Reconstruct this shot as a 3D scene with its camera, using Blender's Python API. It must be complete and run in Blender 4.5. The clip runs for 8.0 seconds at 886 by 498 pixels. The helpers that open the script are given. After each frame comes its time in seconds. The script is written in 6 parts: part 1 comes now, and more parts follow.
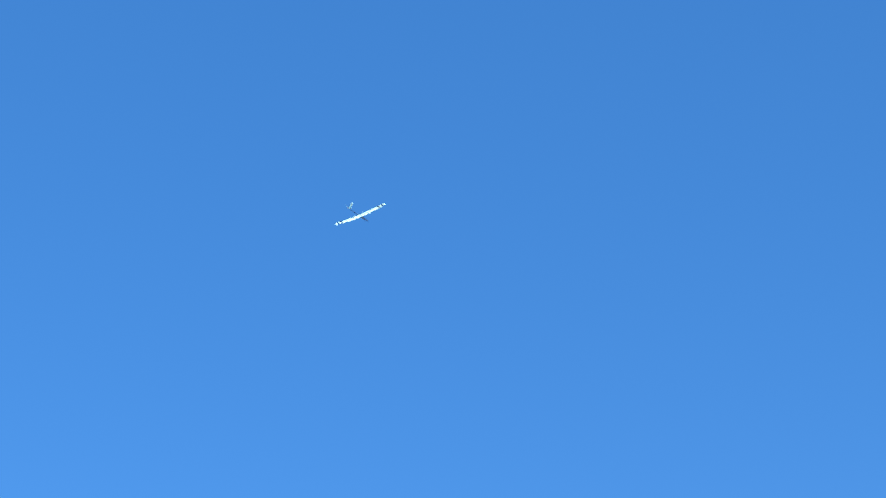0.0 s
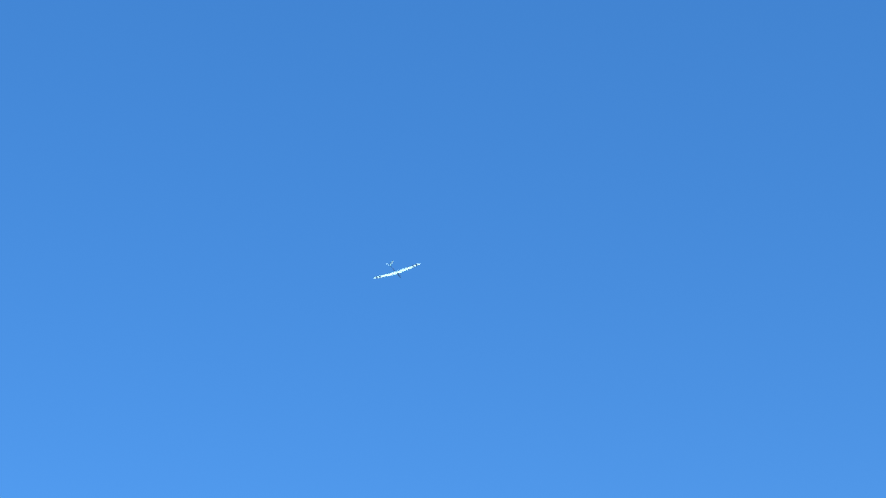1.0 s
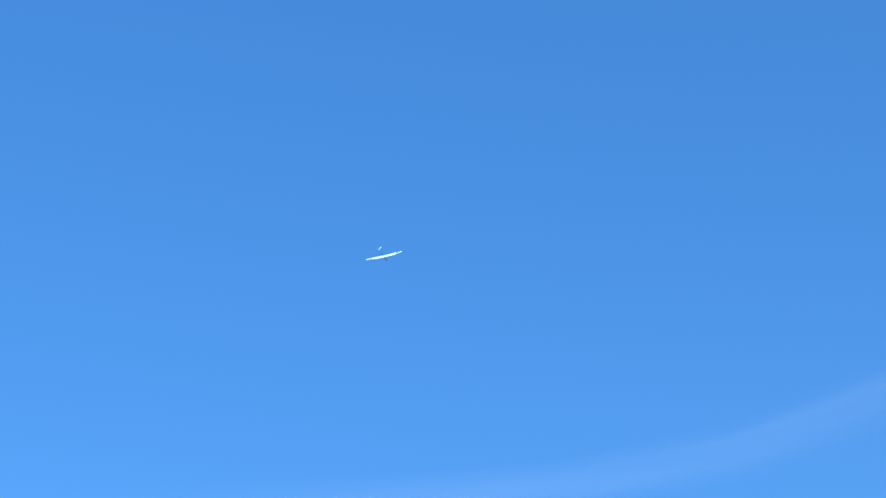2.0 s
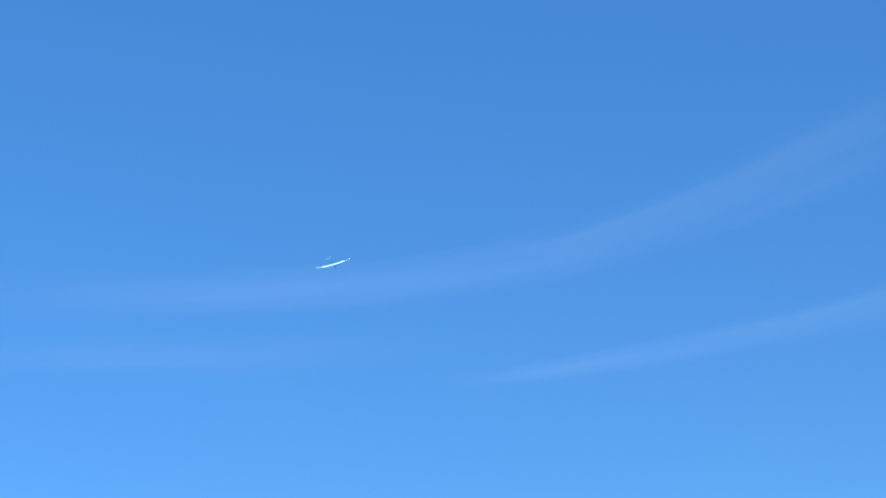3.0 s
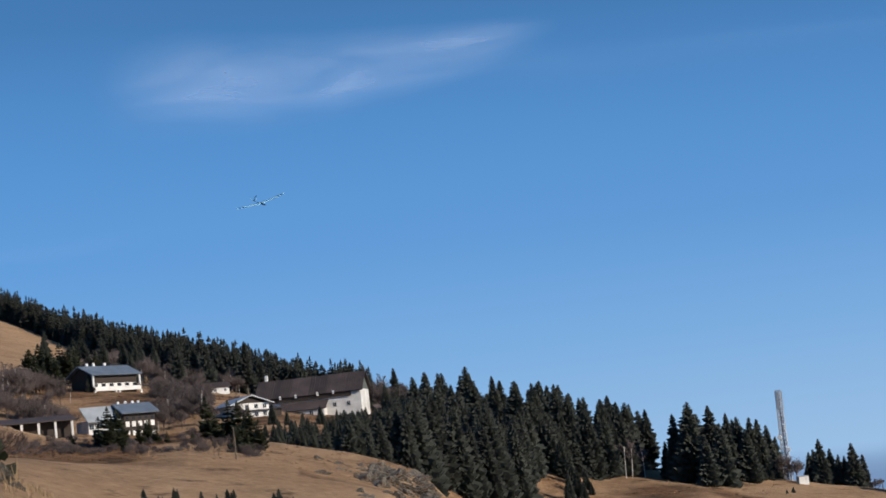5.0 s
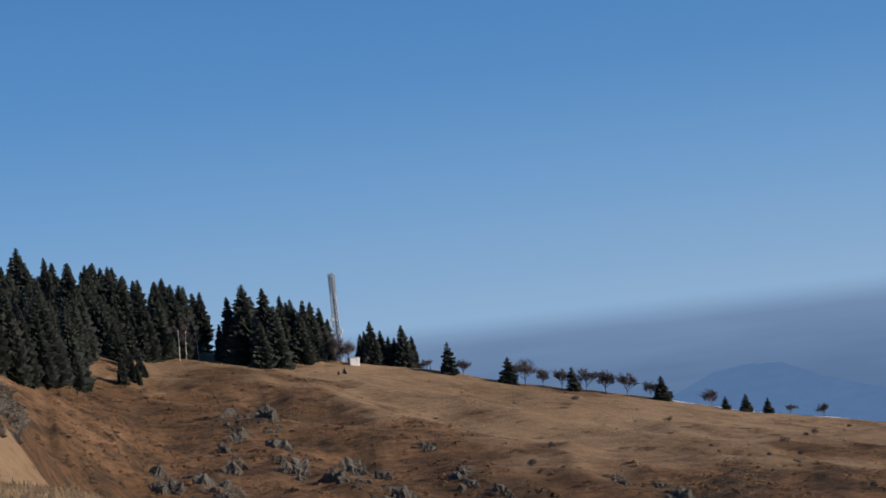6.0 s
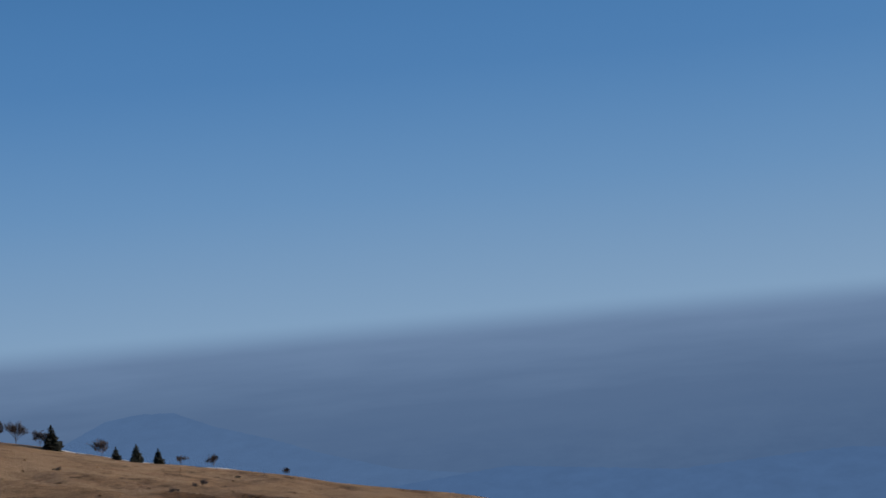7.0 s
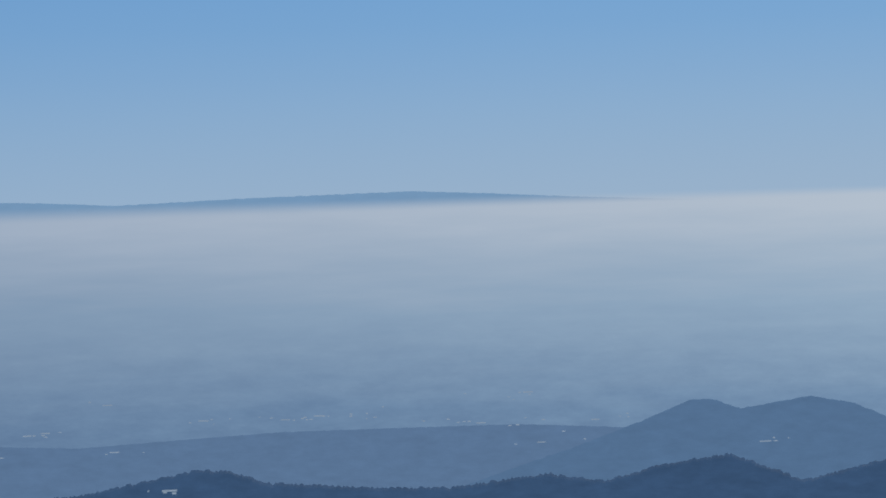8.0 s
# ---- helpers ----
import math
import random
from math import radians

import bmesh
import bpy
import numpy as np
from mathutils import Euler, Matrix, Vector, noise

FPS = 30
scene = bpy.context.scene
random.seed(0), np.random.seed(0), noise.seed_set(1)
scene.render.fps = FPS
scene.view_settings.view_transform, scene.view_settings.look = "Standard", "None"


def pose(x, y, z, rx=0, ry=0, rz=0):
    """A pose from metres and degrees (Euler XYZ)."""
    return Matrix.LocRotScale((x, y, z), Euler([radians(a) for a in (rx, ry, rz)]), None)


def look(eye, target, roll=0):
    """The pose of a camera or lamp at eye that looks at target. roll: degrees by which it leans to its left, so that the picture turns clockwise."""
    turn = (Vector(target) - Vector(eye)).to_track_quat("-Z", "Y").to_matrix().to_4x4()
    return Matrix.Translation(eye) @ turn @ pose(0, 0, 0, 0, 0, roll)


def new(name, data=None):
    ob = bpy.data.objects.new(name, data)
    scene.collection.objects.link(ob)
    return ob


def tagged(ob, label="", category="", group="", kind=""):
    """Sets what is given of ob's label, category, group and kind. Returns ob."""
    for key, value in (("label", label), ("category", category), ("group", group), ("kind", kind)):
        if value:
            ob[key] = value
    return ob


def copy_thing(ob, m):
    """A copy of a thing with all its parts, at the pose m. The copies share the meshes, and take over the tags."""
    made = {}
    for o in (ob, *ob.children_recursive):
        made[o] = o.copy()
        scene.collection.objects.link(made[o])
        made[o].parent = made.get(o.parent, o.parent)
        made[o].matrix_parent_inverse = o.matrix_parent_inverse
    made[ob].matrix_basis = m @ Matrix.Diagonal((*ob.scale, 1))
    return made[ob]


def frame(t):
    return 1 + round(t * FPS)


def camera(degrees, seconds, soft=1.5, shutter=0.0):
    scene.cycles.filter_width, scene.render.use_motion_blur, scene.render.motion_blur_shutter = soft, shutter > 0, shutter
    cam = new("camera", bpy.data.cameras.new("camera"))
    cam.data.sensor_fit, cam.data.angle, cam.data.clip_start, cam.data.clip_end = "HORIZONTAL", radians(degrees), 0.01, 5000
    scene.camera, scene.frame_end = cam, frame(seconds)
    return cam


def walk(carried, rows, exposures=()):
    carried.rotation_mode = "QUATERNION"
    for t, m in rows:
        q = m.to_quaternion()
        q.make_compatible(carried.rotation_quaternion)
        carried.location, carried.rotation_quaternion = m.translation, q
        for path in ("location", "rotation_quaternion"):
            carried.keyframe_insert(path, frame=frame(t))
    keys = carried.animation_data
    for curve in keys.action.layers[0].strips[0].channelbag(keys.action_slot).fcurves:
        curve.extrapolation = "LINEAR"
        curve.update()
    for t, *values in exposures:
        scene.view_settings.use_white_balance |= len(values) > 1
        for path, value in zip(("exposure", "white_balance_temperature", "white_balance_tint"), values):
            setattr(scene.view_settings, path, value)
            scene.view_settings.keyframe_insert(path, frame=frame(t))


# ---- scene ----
EYE = Vector((0, 0, 1.6))


def way(az, el):
    """The unit direction at an azimuth (clockwise from +Y) and an elevation, in degrees."""
    a, e = radians(az), radians(el)
    return Vector((math.sin(a) * math.cos(e), math.cos(a) * math.cos(e), math.sin(e)))


# ---- camera: a man's eye height on a hilltop, turning after a model glider ----
cam = camera(24.56, 8.0, soft=1.7)
TURNS = [
    (0.0, -17.40, 33.20, -5.47),
    (0.5, -17.00, 32.70, -5.47),
    (1.0, -16.40, 31.80, -5.47),
    (1.5, -15.40, 30.20, -5.47),
    (1.7, -14.90, 29.40, -5.47),
    (2.8, -10.41, 23.03, -5.47),
    (3.0, -9.37, 21.73, -5.47),
    (3.3, -7.67, 18.32, -5.47),
    (3.5, -6.37, 16.34, -6.07),
    (3.6, -5.78, 15.77, -6.00),
    (3.8, -4.55, 14.13, -5.85),
    (4.0, -3.35, 12.47, -5.71),
    (4.2, -1.98, 11.32, -5.66),
    (4.4, -0.68, 9.86, -5.68),
    (4.5, 0.00, 9.09, -5.70),
    (4.7, 1.62, 7.96, -6.00),
    (4.9, 4.96, 7.06, -6.07),
    (5.0, 6.21, 6.68, -6.09),
    (5.2, 9.26, 6.25, -6.06),
    (6.3, 20.27, 1.30, -5.98),
    (6.5, 21.77, 1.77, -5.56),
    (7.0, 35.19, 1.81, -4.88),
    (7.1, 41.49, 1.62, -4.66),
    (7.2, 52.79, 0.76, -2.65),
    (7.3, 64.44, 0.08, -2.32),
    (7.4, 75.99, -2.05, -0.80),
    (7.5, 84.96, -1.72, -0.18),
    (7.6, 95.26, -1.71, -0.16),
    (7.7, 100.14, -1.55, -0.67),
    (8.0, 112.28, -1.38, -1.55),
]
EXPOSURES = [(0.0, 1.27), (1.0, 1.25), (1.5, 1.32), (3.0, 1.1), (3.5, 0.9), (4.0, 0.65), (4.5, 0.36), (5.0, 0.09), (6.5, -0.33), (7.0, -0.48), (7.2, -0.52), (7.5, -0.4), (8.0, -0.3)]
walk(cam, [(t, look(EYE, EYE + 100 * way(az, el), roll)) for t, az, el, roll in TURNS], EXPOSURES)

# ---- light: low winter sun, clear sky ----
SUN_AZ, SUN_EL = 126, 23
world = bpy.data.worlds.new("sky")
scene.world = world
world.use_nodes = True
wn, wl = world.node_tree.nodes, world.node_tree.links
sky = wn.new("ShaderNodeTexSky")
sky.sky_type, sky.sun_disc = "NISHITA", False
sky.sun_elevation, sky.sun_rotation = radians(SUN_EL), radians(SUN_AZ)
sky.altitude, sky.air_density, sky.dust_density, sky.ozone_density = 1200, 1.0, 0.0, 3.5
sat = wn.new("ShaderNodeHueSaturation")
sat.inputs["Saturation"].default_value = 1.22
veil = wn.new("ShaderNodeMix")  # an even high veil that flattens the sky's gradient a little
veil.data_type = "RGBA"
veil.inputs[0].default_value, veil.inputs[7].default_value = 0.4, (0.27, 1.13, 3.32, 1)
wl.new(sky.outputs[0], sat.inputs["Color"])
wl.new(sat.outputs[0], veil.inputs[6])
wl.new(veil.outputs[2], wn["Background"].inputs["Color"])
wn["Background"].inputs["Strength"].default_value = 0.1
sun = new("sun", bpy.data.lights.new("sun", "SUN"))
sun.data.energy, sun.data.angle, sun.data.color = 4.2, radians(0.5), (1.0, 0.9, 0.76)
sun.matrix_world = look(EYE + 200 * way(SUN_AZ, SUN_EL), EYE)


# ---- materials ----
def material(name, build):
    m = bpy.data.materials.new(name)
    m.use_nodes = True
    t = m.node_tree
    build(t, t.nodes["Principled BSDF"])
    return m


def node(t, kind, **inputs):
    n = t.nodes.new("ShaderNode" + kind)
    for k, v in inputs.items():
        n.inputs[k.replace("_", " ")].default_value = v
    return n


def ramp(t, source, *stops):
    r = t.nodes.new("ShaderNodeValToRGB")
    e = r.color_ramp.elements
    while len(e) < len(stops):
        e.new(0.5)
    for el, (p, c) in zip(e, stops):
        el.position, el.color = p, (*c, 1)
    t.links.new(source, r.inputs[0])
    return r.outputs[0]


def noise_tex(t, scale, detail=6.0, rough=0.6, stretch=None):
    n = node(t, "TexNoise", Scale=scale, Detail=detail, Roughness=rough)
    c = t.nodes.new("ShaderNodeTexCoord")
    if stretch:
        mp = t.nodes.new("ShaderNodeMapping")
        mp.inputs["Scale"].default_value = stretch
        t.links.new(c.outputs["Object"], mp.inputs[0])
        t.links.new(mp.outputs[0], n.inputs["Vector"])
    else:
        t.links.new(c.outputs["Object"], n.inputs["Vector"])
    return n.outputs["Fac"]


def blend(t, fac, a, b, kind="MIX"):
    m = t.nodes.new("ShaderNodeMix")
    m.data_type, m.blend_type = "RGBA", kind
    for sock, v in ((m.inputs[0], fac), (m.inputs[6], a), (m.inputs[7], b)):
        if hasattr(v, "is_output"):
            t.links.new(v, sock)
        else:
            sock.default_value = v if isinstance(v, float) else (*v, 1)
    return m.outputs[2]


def bumped(t, b, source, strength, distance):
    n = node(t, "Bump", Strength=strength, Distance=distance)
    t.links.new(source, n.inputs["Height"])
    t.links.new(n.outputs[0], b.inputs["Normal"])


def surface(name, dark, light, scale=2.0, rough=0.8, bump=0.3, depth=0.02, metal=0.0, spread=0.0, stretch=None):
    """A plain surface that varies between two colours at two scales; spread varies it from object to object."""
    def build(t, b):
        big = noise_tex(t, scale, 5, 0.6, stretch)
        fine = noise_tex(t, scale * 9, 4, 0.65, stretch)
        mix = t.nodes.new("ShaderNodeMath")
        mix.operation = "MULTIPLY_ADD"
        t.links.new(fine, mix.inputs[0])
        mix.inputs[1].default_value = 0.45
        t.links.new(big, mix.inputs[2])
        c = ramp(t, mix.outputs[0], (0.42, dark), (0.95, light))
        if spread:
            info = t.nodes.new("ShaderNodeObjectInfo")
            hs = node(t, "HueSaturation")
            mr = node(t, "MapRange", To_Min=1 - spread, To_Max=1 + spread)
            t.links.new(info.outputs["Random"], mr.inputs["Value"])
            t.links.new(mr.outputs[0], hs.inputs["Value"])
            t.links.new(c, hs.inputs["Color"])
            c = hs.outputs[0]
        t.links.new(c, b.inputs["Base Color"])
        b.inputs["Roughness"].default_value, b.inputs["Metallic"].default_value = rough, metal
        bumped(t, b, fine, bump, depth)
    return material(name, build)


def pasture(t, straw, tan, brown, scrub, more=0.0):
    """Colour of winter pasture: straw and tan grass, browner hollows, dark scrub flecks."""
    wide = noise_tex(t, 0.012, 6, 0.62, (1, 1, 2.2))
    mid = noise_tex(t, 0.06, 8, 0.7, (1, 1, 2.5))
    flecks = noise_tex(t, 0.2, 5, 0.6, (0.6, 0.6, 2.8))
    c = blend(t, ramp(t, wide, (0.38, (0, 0, 0)), (0.62, (1, 1, 1))), tan, straw)
    c = blend(t, ramp(t, mid, (0.47 - more, (0, 0, 0)), (0.66 - more, (0.6 + 11 * more,) * 3)), c, brown)
    return blend(t, ramp(t, flecks, (0.60 - more, (0, 0, 0)), (0.70 - more, (0.85, 0.85, 0.85))), c, scrub)


def build_ground_material(t, b):
    grass = pasture(t, (0.54, 0.358, 0.21), (0.425, 0.27, 0.152), (0.285, 0.18, 0.102), (0.11, 0.065, 0.034))
    heath = pasture(t, (0.36, 0.206, 0.11), (0.205, 0.118, 0.062), (0.115, 0.076, 0.047), (0.05, 0.036, 0.026), 0.035)
    fine = noise_tex(t, 0.9, 7, 0.72)
    ragged = noise_tex(t, 0.045, 8, 0.72, (1, 1, 1.6))
    share = t.nodes.new("ShaderNodeAttribute")
    share.attribute_name = "heath"
    add = t.nodes.new("ShaderNodeMath")
    add.operation = "MULTIPLY_ADD"
    t.links.new(ragged, add.inputs[0])
    add.inputs[1].default_value = 1.6
    t.links.new(share.outputs["Fac"], add.inputs[2])
    edge = t.nodes.new("ShaderNodeMapRange")
    edge.interpolation_type = "SMOOTHSTEP"
    edge.inputs["From Min"].default_value, edge.inputs["From Max"].default_value = 0.98, 1.55
    t.links.new(add.outputs[0], edge.inputs["Value"])
    c = blend(t, edge.outputs[0], grass, heath)
    clumps = noise_tex(t, 0.28, 6, 0.75, (1, 1, 1.5))
    c = blend(t, 0.5, c, ramp(t, fine, (0.3, (0.3, 0.28, 0.26)), (0.72, (1.0, 1.0, 1.0))), "MULTIPLY")
    patchy = blend(t, edge.outputs[0], (0.25, 0.25, 0.25), (0.8, 0.8, 0.8))
    c = blend(t, patchy, c, blend(t, 1.0, c, ramp(t, clumps, (0.36, (0.55, 0.51, 0.48)), (0.64, (1.3, 1.22, 1.15))), "MULTIPLY"))
    t.links.new(c, b.inputs["Base Color"])
    b.inputs["Roughness"].default_value = 0.95
    b.inputs["Specular IOR Level"].default_value = 0.1
    bumped(t, b, blend(t, 0.5, noise_tex(t, 0.07, 7, 0.68), fine), 0.9, 1.4)


M_GROUND = material("dry_pasture", build_ground_material)
M_NEEDLE = surface("spruce_needles", (0.035, 0.039, 0.033), (0.07, 0.075, 0.056), 0.6, 0.75, 0.2, 0.05, spread=0.35)
M_PINE = surface("pine_needles", (0.022, 0.027, 0.014), (0.066, 0.07, 0.034), 0.8, 0.75, 0.2, 0.05, spread=0.3)
M_BARK = surface("bark", (0.06, 0.045, 0.032), (0.19, 0.15, 0.11), 1.5, 0.9, 0.4, 0.03, spread=0.2)
M_TWIG = surface("bare_twigs", (0.068, 0.051, 0.047), (0.15, 0.116, 0.106), 1.0, 0.9, 0.2, 0.02, spread=0.3)
M_SHRUB = surface("shrub_twigs", (0.085, 0.054, 0.044), (0.2, 0.135, 0.11), 3.0, 0.9, 0.2, 0.01, spread=0.3)
M_BIRCH = surface("birch_bark", (0.25, 0.23, 0.2), (0.72, 0.69, 0.62), 2.0, 0.7, 0.2, 0.02)
M_ROCK = surface("grey_rock", (0.045, 0.038, 0.03), (0.2, 0.175, 0.14), 0.5, 0.95, 0.8, 0.6, spread=0.2)


def let_light_through(m, share, colour):
    """Thin needles pass a part of the light on."""
    t = m.node_tree
    thin = node(t, "BsdfTranslucent", Color=(*colour, 1))
    mix = t.nodes.new("ShaderNodeMixShader")
    mix.inputs[0].default_value = share
    t.links.new(t.nodes["Principled BSDF"].outputs[0], mix.inputs[1])
    t.links.new(thin.outputs[0], mix.inputs[2])
    t.links.new(mix.outputs[0], t.nodes["Material Output"].inputs[0])


let_light_through(M_NEEDLE, 0.4, (0.055, 0.06, 0.045))
let_light_through(M_PINE, 0.35, (0.05, 0.055, 0.025))


def overgrow(m):
    """Heather and dead grass growing in the joints of the rock."""
    t = m.node_tree
    b = t.nodes["Principled BSDF"]
    old = b.inputs["Base Color"].links[0].from_socket
    grown = ramp(t, noise_tex(t, 1.7, 6, 0.7), (0.47, (0, 0, 0)), (0.6, (0.9, 0.9, 0.9)))
    t.links.new(blend(t, grown, old, (0.11, 0.068, 0.04)), b.inputs["Base Color"])


overgrow(M_ROCK)
M_SNOW = surface("old_snow", (0.62, 0.64, 0.67), (0.86, 0.87, 0.88), 0.5, 0.6, 0.5, 0.08)
M_WHITE = surface("white_plaster", (0.62, 0.60, 0.56), (0.84, 0.82, 0.78), 0.4, 0.85, 0.15, 0.02)
M_OLD_WHITE = surface("stained_plaster", (0.42, 0.40, 0.37), (0.80, 0.78, 0.74), 0.3, 0.9, 0.3, 0.03)
M_WOOD = surface("dark_wood", (0.016, 0.011, 0.008), (0.052, 0.035, 0.025), 0.8, 0.8, 0.4, 0.03, stretch=(1, 1, 6))
M_ROOF_BLUE = surface("blue_grey_sheet_roof", (0.12, 0.15, 0.18), (0.22, 0.26, 0.30), 0.3, 0.45, 0.1, 0.02, 0.2)
M_ROOF_PALE = surface("pale_sheet_roof", (0.30, 0.32, 0.33), (0.48, 0.50, 0.50), 0.3, 0.5, 0.1, 0.02, 0.2)
M_ROOF_RUST = surface("rusty_brown_roof", (0.028, 0.021, 0.02), (0.085, 0.06, 0.052), 0.25, 0.75, 0.3, 0.03, spread=0.5)
M_GLASS = surface("dark_window_glass", (0.012, 0.014, 0.018), (0.03, 0.034, 0.04), 1.0, 0.12, 0.0, 0.001)
M_GREEN = surface("weathered_green_boards", (0.06, 0.07, 0.062), (0.13, 0.145, 0.128), 0.8, 0.8, 0.3, 0.02)
M_STEEL = surface("galvanised_steel", (0.32, 0.33, 0.34), (0.55, 0.56, 0.57), 1.0, 0.5, 0.1, 0.005, 0.5)
M_PANEL = surface("white_plastic", (0.7, 0.7, 0.7), (0.85, 0.85, 0.84), 2.0, 0.4, 0.05, 0.002)
M_POLE = surface("dark_weathered_pole", (0.035, 0.033, 0.03), (0.10, 0.095, 0.085), 6.0, 0.55, 0.2, 0.003)
M_POLE_WHITE = surface("white_painted_pipe", (0.55, 0.55, 0.57), (0.80, 0.80, 0.82), 5.0, 0.4, 0.1, 0.002)
M_BLACK = surface("black_rubber", (0.012, 0.012, 0.012), (0.035, 0.033, 0.03), 20, 0.6, 0.1, 0.002)
M_CLOTH = surface("white_cloth", (0.83, 0.81, 0.78), (0.91, 0.9, 0.88), 8, 0.85, 0.4, 0.006)
M_CLOTH_TAN = surface("faded_orange_cloth", (0.74, 0.56, 0.38), (0.86, 0.70, 0.52), 8, 0.85, 0.4, 0.006)
M_YELLOW = surface("yellow_padding", (0.55, 0.33, 0.02), (0.75, 0.5, 0.04), 4, 0.6, 0.1, 0.005)
M_STRAW = surface("dry_grass_blades", (0.16, 0.10, 0.05), (0.44, 0.31, 0.165), 1.2, 0.9, 0.1, 0.01)
M_WING = surface("white_glider_film", (0.29, 0.54, 0.57), (0.33, 0.58, 0.61), 3, 0.5, 0.02, 0.001)
M_CARBON = surface("dark_carbon", (0.010, 0.016, 0.04), (0.025, 0.04, 0.08), 5, 0.45, 0.02, 0.001)


def far_glow_surface(name, dark, light, air, share, mottle=0.13):
    """Far wooded land seen through air: haze is painted in as a glow share."""
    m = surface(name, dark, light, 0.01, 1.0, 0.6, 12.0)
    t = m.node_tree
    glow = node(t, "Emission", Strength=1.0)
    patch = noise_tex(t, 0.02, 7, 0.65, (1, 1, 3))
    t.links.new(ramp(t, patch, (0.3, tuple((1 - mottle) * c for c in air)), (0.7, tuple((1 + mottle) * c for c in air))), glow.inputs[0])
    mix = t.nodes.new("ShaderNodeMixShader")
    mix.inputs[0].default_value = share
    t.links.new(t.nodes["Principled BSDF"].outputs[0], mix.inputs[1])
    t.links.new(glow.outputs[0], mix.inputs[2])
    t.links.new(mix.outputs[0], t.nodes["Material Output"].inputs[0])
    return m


# last colour and share set the haze glow painted on each hill
M_FAR_DARK = far_glow_surface("far_wooded_hill", (0.015, 0.018, 0.017), (0.034, 0.034, 0.032), (0.028, 0.052, 0.108), 0.74)
M_FAR_MID = far_glow_surface("distant_wooded_hill", (0.03, 0.04, 0.035), (0.12, 0.12, 0.08), (0.053, 0.112, 0.228), 0.88)
M_FAR_PALE = far_glow_surface("hazy_far_hill", (0.05, 0.06, 0.05), (0.09, 0.10, 0.08), (0.114, 0.212, 0.376), 0.92, 0.07)
M_FAR_RIDGE = far_glow_surface("hazy_low_ridge", (0.05, 0.06, 0.05), (0.09, 0.10, 0.08), (0.128, 0.222, 0.384), 0.96, 0.07)
M_FAR_FOOT = far_glow_surface("dim_foothill", (0.04, 0.05, 0.05), (0.08, 0.09, 0.08), (0.104, 0.194, 0.375), 0.985, 0.05)
M_FAR_LOW = far_glow_surface("dim_low_foothill", (0.04, 0.05, 0.05), (0.08, 0.09, 0.08), (0.09, 0.178, 0.362), 0.985, 0.06)
M_FAR_BLUE = far_glow_surface("haze_glow_range", (0.05, 0.06, 0.06), (0.08, 0.09, 0.09), (0.215, 0.38, 0.60), 0.97, 0.03)
# walls glow in a painted haze colour instead of being lit
M_FAR_HOUSE = far_glow_surface("glowing_village_walls", (0.6, 0.6, 0.6), (0.8, 0.8, 0.8), (0.28, 0.37, 0.49), 0.95)


# ---- mesh helpers ----
def part(name, bm, mat, parent=None, label="", smooth=False):
    """Links a bmesh as one mesh object, under a thing or a part."""
    me = bpy.data.meshes.new(name)
    bm.normal_update()
    bm.to_mesh(me)
    bm.free()
    me.materials.append(mat)
    if smooth:
        me.polygons.foreach_set("use_smooth", [True] * len(me.polygons))
    ob = new(name, me)
    ob.parent = parent
    return tagged(ob, label)


def mesh_part(name, verts, faces, mats, parent=None, label="", index=None, smooth=False):
    me = bpy.data.meshes.new(name)
    me.from_pydata([tuple(v) for v in verts], [], faces)
    for m in mats if isinstance(mats, (list, tuple)) else [mats]:
        me.materials.append(m)
    if index is not None:
        me.polygons.foreach_set("material_index", index)
    if smooth:
        me.polygons.foreach_set("use_smooth", [True] * len(me.polygons))
    me.update()
    ob = new(name, me)
    ob.parent = parent
    return tagged(ob, label)


def empty(name, m=Matrix()):
    ob = new(name)
    ob.empty_display_size = 0.3
    ob.matrix_world = m
    return ob


def box(bm, x0, x1, y0, y1, z0, z1, m=Matrix(), bevel=0.0):
    vs = bmesh.ops.create_cube(bm, size=1.0)["verts"]
    s = Matrix.LocRotScale(((x0 + x1) / 2, (y0 + y1) / 2, (z0 + z1) / 2), None, (x1 - x0, y1 - y0, z1 - z0))
    bmesh.ops.transform(bm, matrix=m @ s, verts=vs)
    if bevel:
        es = list({e for v in vs for e in v.link_edges})
        bmesh.ops.bevel(bm, geom=es, offset=bevel, segments=2, affect="EDGES")


def boxed(*a, **k):
    bm = bmesh.new()
    box(bm, *a, **k)
    return bm


def tube(bm, a, b, ra, rb, n=8, caps=True):
    a, b = Vector(a), Vector(b)
    d = b - a
    q = d.to_track_quat("Z", "Y").to_matrix()
    rings = []
    for c, r in ((a, ra), (b, rb)):
        rings.append([bm.verts.new(c + q @ Vector((r * math.cos(2 * math.pi * i / n), r * math.sin(2 * math.pi * i / n), 0))) for i in range(n)])
    for i in range(n):
        bm.faces.new((rings[0][i], rings[0][(i + 1) % n], rings[1][(i + 1) % n], rings[1][i]))
    if caps:
        bm.faces.new(rings[0][::-1])
        bm.faces.new(rings[1])


def tubed(*a, **k):
    bm = bmesh.new()
    tube(bm, *a, **k)
    return bm


# ---- ground: one sheet round the hilltop, as slopes seen from it ----
def ring(*pairs):
    """A rise of the ground as an elevation over azimuth, at one distance from the hilltop."""
    return [p[0] for p in pairs] + [150], [p[1] for p in pairs] + [pairs[-1][1]]


